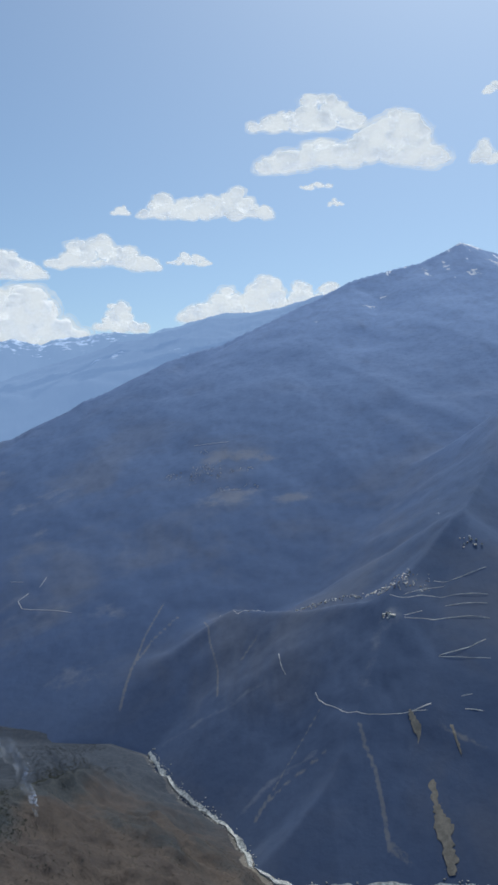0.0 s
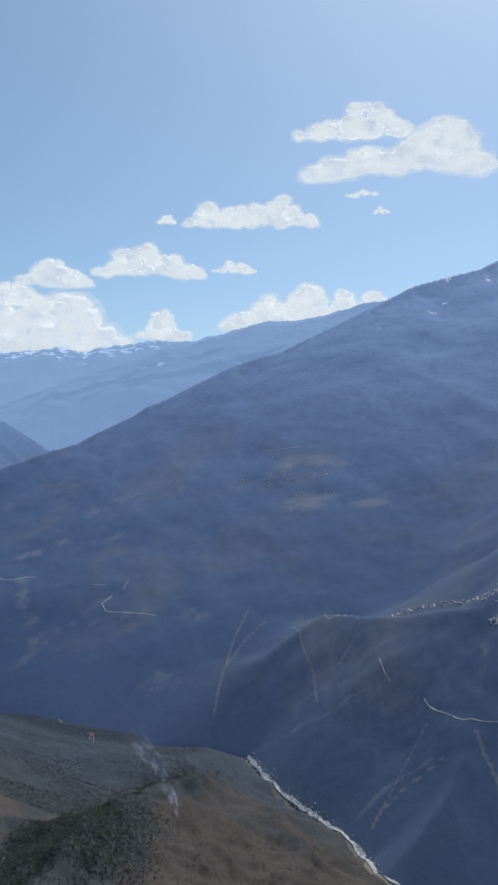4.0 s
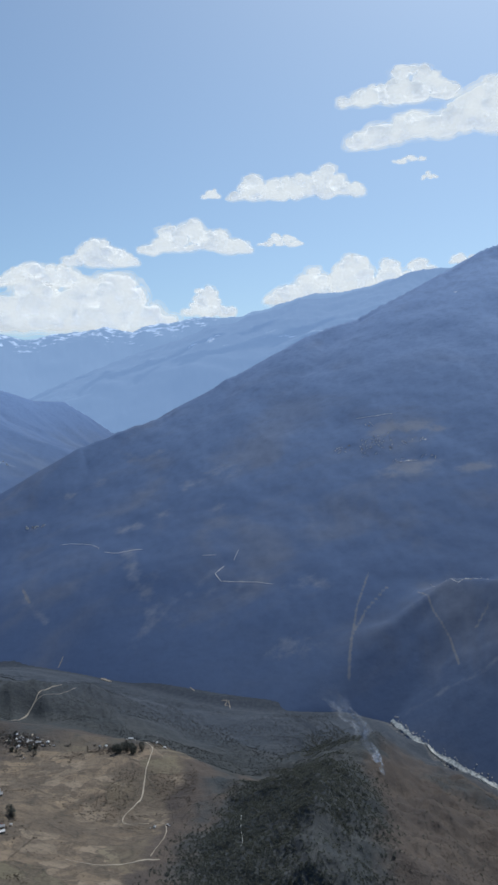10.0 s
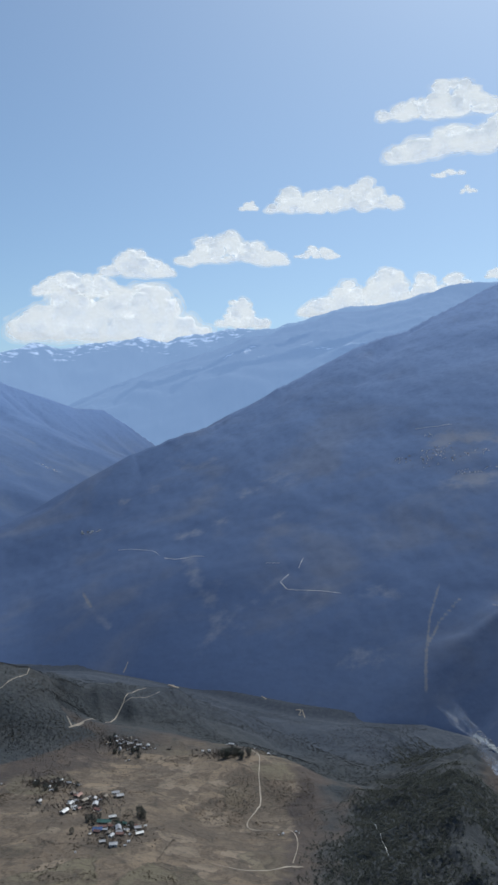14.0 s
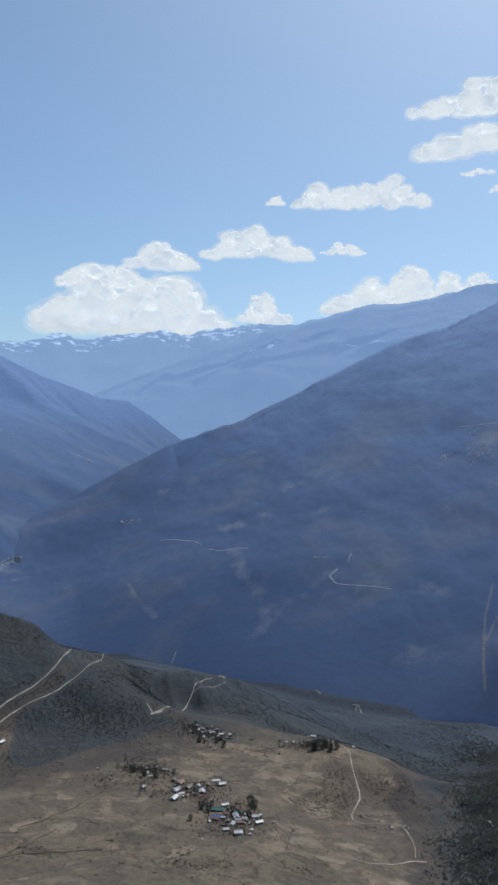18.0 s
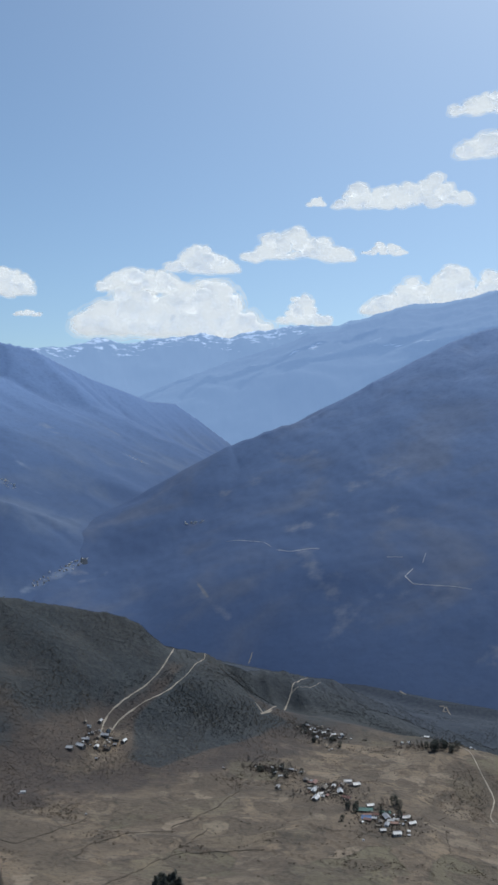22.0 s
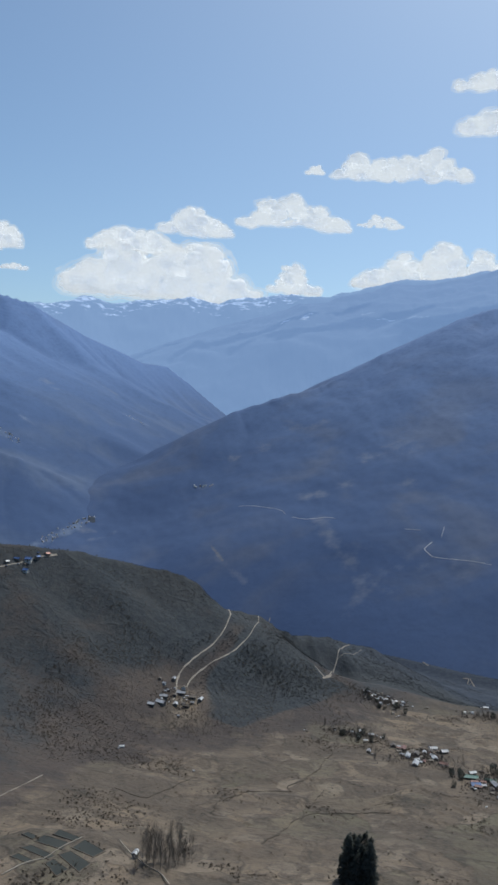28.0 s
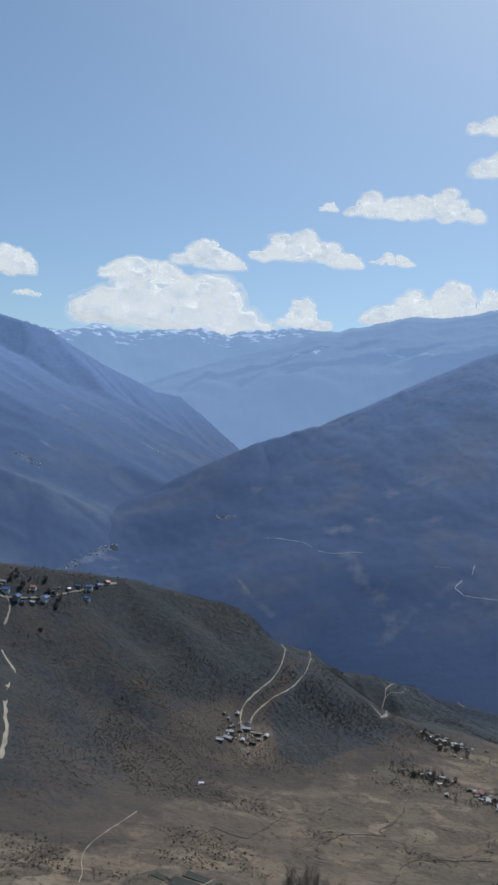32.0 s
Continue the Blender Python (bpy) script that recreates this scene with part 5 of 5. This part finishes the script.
def far_village(places, seed, label, lo, hi, pale=0.5):
    """The small houses of a far village, joined: gabled walls under two roof slopes with eaves."""
    r = np.random.default_rng(seed)
    verts, faces, slots = [], [], []
    for x, y in places:
        size, a, long = r.uniform(lo, hi), r.choice([0.0, 1.57]) + r.normal(0, 0.25), r.uniform(1.5, 2.7)
        z, roof, wall = float(draped(np.array([x]), np.array([y]))[0]) + 0.1, (2 if r.uniform() < pale else int(r.choice([3, 3, 4]))), int(r.uniform() < 0.65)
        c, d, h, g = math.cos(a), math.sin(a), 1.35, 0.75
        for kind in (0, 1, 2):
            if kind == 0:
                p = [(-long, -1.4, -1.5), (long, -1.4, -1.5), (long, 1.4, -1.5), (-long, 1.4, -1.5), (-long, -1.4, h), (long, -1.4, h), (long, 1.4, h), (-long, 1.4, h), (-long, 0, h + g), (long, 0, h + g)]
                f = [(0, 1, 5, 4), (2, 3, 7, 6), (1, 2, 6, 9, 5), (3, 0, 4, 8, 7)]
            else:
                s = 2 * kind - 3
                p = [(-long - 0.3, s * 1.8, h - 0.2), (long + 0.3, s * 1.8, h - 0.2), (long + 0.3, 0, h + g + 0.05), (-long - 0.3, 0, h + g + 0.05)]
                p += [(u, v, w + 0.12) for u, v, w in p]
                f = [(0, 1, 2, 3), (7, 6, 5, 4), (0, 4, 5, 1), (1, 5, 6, 2), (2, 6, 7, 3), (3, 7, 4, 0)]
            n = len(verts)
            verts += [(x + size * (u * c - v * d), y + size * (u * d + v * c), z + size * w) for u, v, w in p]
            faces += [tuple(i + n for i in q) for q in f]
            slots += [roof if kind else wall] * len(f)
    ob = mesh_object("far_houses", verts, faces, PLASTER)
    for m in (WHITEWASH, TIN[0], TIN[1], TIN[5]):
        ob.data.materials.append(m)
    ob.data.polygons.foreach_set("material_index", np.array(slots, np.int32))
    return tagged(ob, label, "village", kind="stuff")


def spread(x, y, a, b, n):
    return [(x + a * u, y + b * v) for u, v in r.uniform(-1, 1, (n, 2))]


r = np.random.default_rng(38)
line = dense([(-2, 786), (38, 767), (66, 738), (90, 721), (110, 699)], 1.0)
far_village([tuple(line[int(len(line) * r.uniform(0, 1) ** 0.7)] + r.normal(0, 2.2, 2)) for _ in range(120)] + spread(122, 689, 16, 12, 70) + spread(139, 685, 14, 10, 24), 39, "long village of pale-roofed houses strung along the forested ridge", 0.20, 0.36, 0.4)
far_village(spread(112, 652, 5, 4, 22) + spread(196, 720, 9, 6, 16), 41, "small farms with pale tin roofs on the mountainside", 0.26, 0.45)
far_village(spread(-57, 1127, 26, 22, 60) + spread(-11, 1117, 16, 9, 16) + spread(-15, 1075, 28, 5, 26) + spread(-104, 1138, 12, 9, 14) + spread(-70, 1187, 10, 6, 6), 42, "high mountain village of small pale houses in a clearing", 0.20, 0.36, 0.35)
far_village([(-729 + 35 * u + 7 * v, 1005 + 97 * u) for u, v in zip(r.uniform(0, 1, 46), r.uniform(-1, 1, 46))] + spread(-555, 1161, 16, 4, 14), 43, "valley village of pale houses on a sunlit spur", 0.32, 0.55, 0.7)
far_village(spread(-889, 1240, 24, 10, 30) + spread(-786, 1642, 24, 8, 10), 44, "scattered pale houses on the far slope", 0.32, 0.55)

# ---------------------------------------------------------------- fish ponds
POND = two_scale("pond_water", (0.036, 0.040, 0.036), (0.052, 0.054, 0.048), 0.12, 0.8, 0.6, 0.12)
EARTH = two_scale("pond_bank", (0.155, 0.128, 0.100), (0.095, 0.080, 0.066), 0.35, 1.5, 0.95, 0.1, 0.1)
POND_PLAN = ([(-400.0, 193.0), (-398.3, 197.1), (-392.2, 193.4), (-394.0, 190.5)],
             [(-401.8, 189.3), (-399.9, 191.5), (-393.7, 187.6), (-395.1, 183.8)],
             [(-403.6, 185.2), (-402.5, 187.4), (-397.9, 184.2), (-399.4, 181.1)],
             [(-411.5, 190.1), (-409.8, 191.8), (-402.7, 188.8), (-403.7, 187.1)],
             [(-412.2, 186.0), (-411.3, 187.7), (-406.2, 185.5), (-407.3, 184.3)],
             [(-409.6, 193.7), (-408.5, 196.7), (-401.9, 195.1), (-402.0, 191.7)],
             [(-406.4, 197.7), (-405.9, 200.1), (-399.7, 197.8), (-400.8, 196.0)],
             [(-413.7, 195.9), (-412.8, 197.2), (-409.9, 195.8), (-410.4, 194.3)])
for corners in POND_PLAN:
    zs = [ground_at(*p) for p in corners]
    level = float(np.mean(zs)) + 0.1
    mid = np.mean(corners, 0)
    root = tagged(new("fish_pond"), "dark rectangular fish pond with earth banks", "pond", "fish ponds")
    root.matrix_world = Matrix.Translation((mid[0], mid[1], level))
    ring = [np.array(p) - mid for p in corners]
    verts, faces = [], []
    for k, (f, z) in enumerate(((1.24, -0.7), (1.09, 0.04), (1.0, 0.05), (0.97, -0.4))):
        verts += [(q[0] * f, q[1] * f, z) for q in ring]
        if k:
            faces += [((k - 1) * 4 + i, (k - 1) * 4 + (i + 1) % 4, k * 4 + (i + 1) % 4, k * 4 + i) for i in range(4)]
    mesh_object("bank", verts, faces, EARTH, root)
    mesh_object("water", [(q[0], q[1], 0.0) for q in ring], [(0, 1, 2, 3)], POND, root)

# ---------------------------------------------------------------- hedges, ravine stream, smoke
HEDGE = two_scale("hedge_bank", (0.105, 0.088, 0.071), (0.065, 0.056, 0.047), 0.3, 1.8, 0.95, 0.1, 0.2)
for pts in ([(-378.2, 251.6), (-376.0, 259.9), (-374.1, 271.4), (-366.1, 283.7), (-352.7, 289.2)], [(-258, 321), (-258, 308), (-258, 293)], [(-409.7, 261.1), (-396.7, 254.0), (-392.3, 276.4), (-390.9, 299.8)],
            [(-354.8, 292.1), (-347.8, 309.0), (-341.6, 342.0), (-340.3, 355.6)], [(-358.6, 225.6), (-352.8, 240.0), (-346.0, 271.9), (-340.9, 296.5)], [(-347.5, 264.1), (-336.8, 274.9), (-318.1, 279.9)]):
    wander = dense(pts, 2.5)
    wander = wander + np.stack([1.6 * fractal(wander[:, 0], wander[:, 1], 14, 3, 101), 1.6 * fractal(wander[:, 0], wander[:, 1], 14, 3, 103)], 1)
    ribbon("hedge_bank", wander, [0.2, 0.5, 0.15, 0.6, 0.1, 0.4, 0.15], HEDGE, "low dark bank between two fields", "hedge", 0.16, 0.7, 1.6, 4, len(pts))
ribbon("stream", [(-180, 372), (-178, 355), (-177, 339), (-175, 329), (-175, 318)], [0.1, 0.3, 0.05, 0.35, 0.15], WATER, "thin white stream in the dark ravine", "stream", 0.5, 1.0, 0.9, 3, 4, "structure")


def smoke_material():
    m, n, l, b = material("smoke", 1.0, 0.0)
    out = n["Material Output"]
    tex = n.new("ShaderNodeTexCoord")
    xyz = n.new("ShaderNodeSeparateXYZ")
    l.new(tex.outputs["Generated"], xyz.inputs[0])
    wisps = step_node(n, l, noise_node(n, l, place(n), 0.13, 6, 0.65, 1.2), 0.36, 0.82)
    rise = math_node(n, l, "MULTIPLY", step_node(n, l, xyz.outputs["Z"], 0.0, 0.12), math_node(n, l, "SUBTRACT", 1.0, step_node(n, l, xyz.outputs["Z"], 0.15, 0.95)))
    clear = n.new("ShaderNodeBsdfTransparent")
    scat = n.new("ShaderNodeBsdfTranslucent")
    scat.inputs["Color"].default_value = (0.74, 0.80, 0.90, 1)
    mx = n.new("ShaderNodeMixShader")
    l.new(math_node(n, l, "MULTIPLY", math_node(n, l, "MULTIPLY", wisps, rise), 0.85), mx.inputs[0])
    l.new(clear.outputs[0], mx.inputs[1])
    l.new(scat.outputs[0], mx.inputs[2])
    l.new(mx.outputs[0], out.inputs["Surface"])
    return m


def smoke():
    x0, y0 = -111, 426
    z0 = ground_at(x0, y0)
    verts, faces, sides, steps = [], [], 16, 40
    for shell, broad in enumerate((1.0, 0.66, 0.36)):
        start = len(verts)
        for i in range(steps + 1):
            u = i / steps
            sway = 2.2 * u * wave(np.array([u * 4.0 + shell]), np.array([shell * 3.0]), 78)[0]
            p = (x0 - 30 * u ** 1.3 + sway, y0 + 24 * u, z0 - 1 + 42 * u ** 0.9)
            for k in range(sides):
                a = 2 * math.pi * k / sides
                rad = broad * (0.5 + 6.0 * u ** 0.9) * (1 + 0.4 * wave(np.array([i * 0.3 + 2 * math.cos(a)]), np.array([2.0 * math.sin(a) + shell * 5]), 77)[0])
                verts.append((p[0] + rad * math.cos(a) * 1.1, p[1] + rad * math.sin(a) * 0.7, p[2] + rad * 0.4 * math.sin(a)))
        for i in range(steps):
            for k in range(sides):
                a, b = start + i * sides + k, start + i * sides + (k + 1) % sides
                faces.append((a, b, b + sides, a + sides))
    return tagged(mesh_object("smoke", verts, faces, smoke_material(), flat=False), "thin bluish smoke rising from the wooded knoll", "smoke", kind="stuff")


smoke()
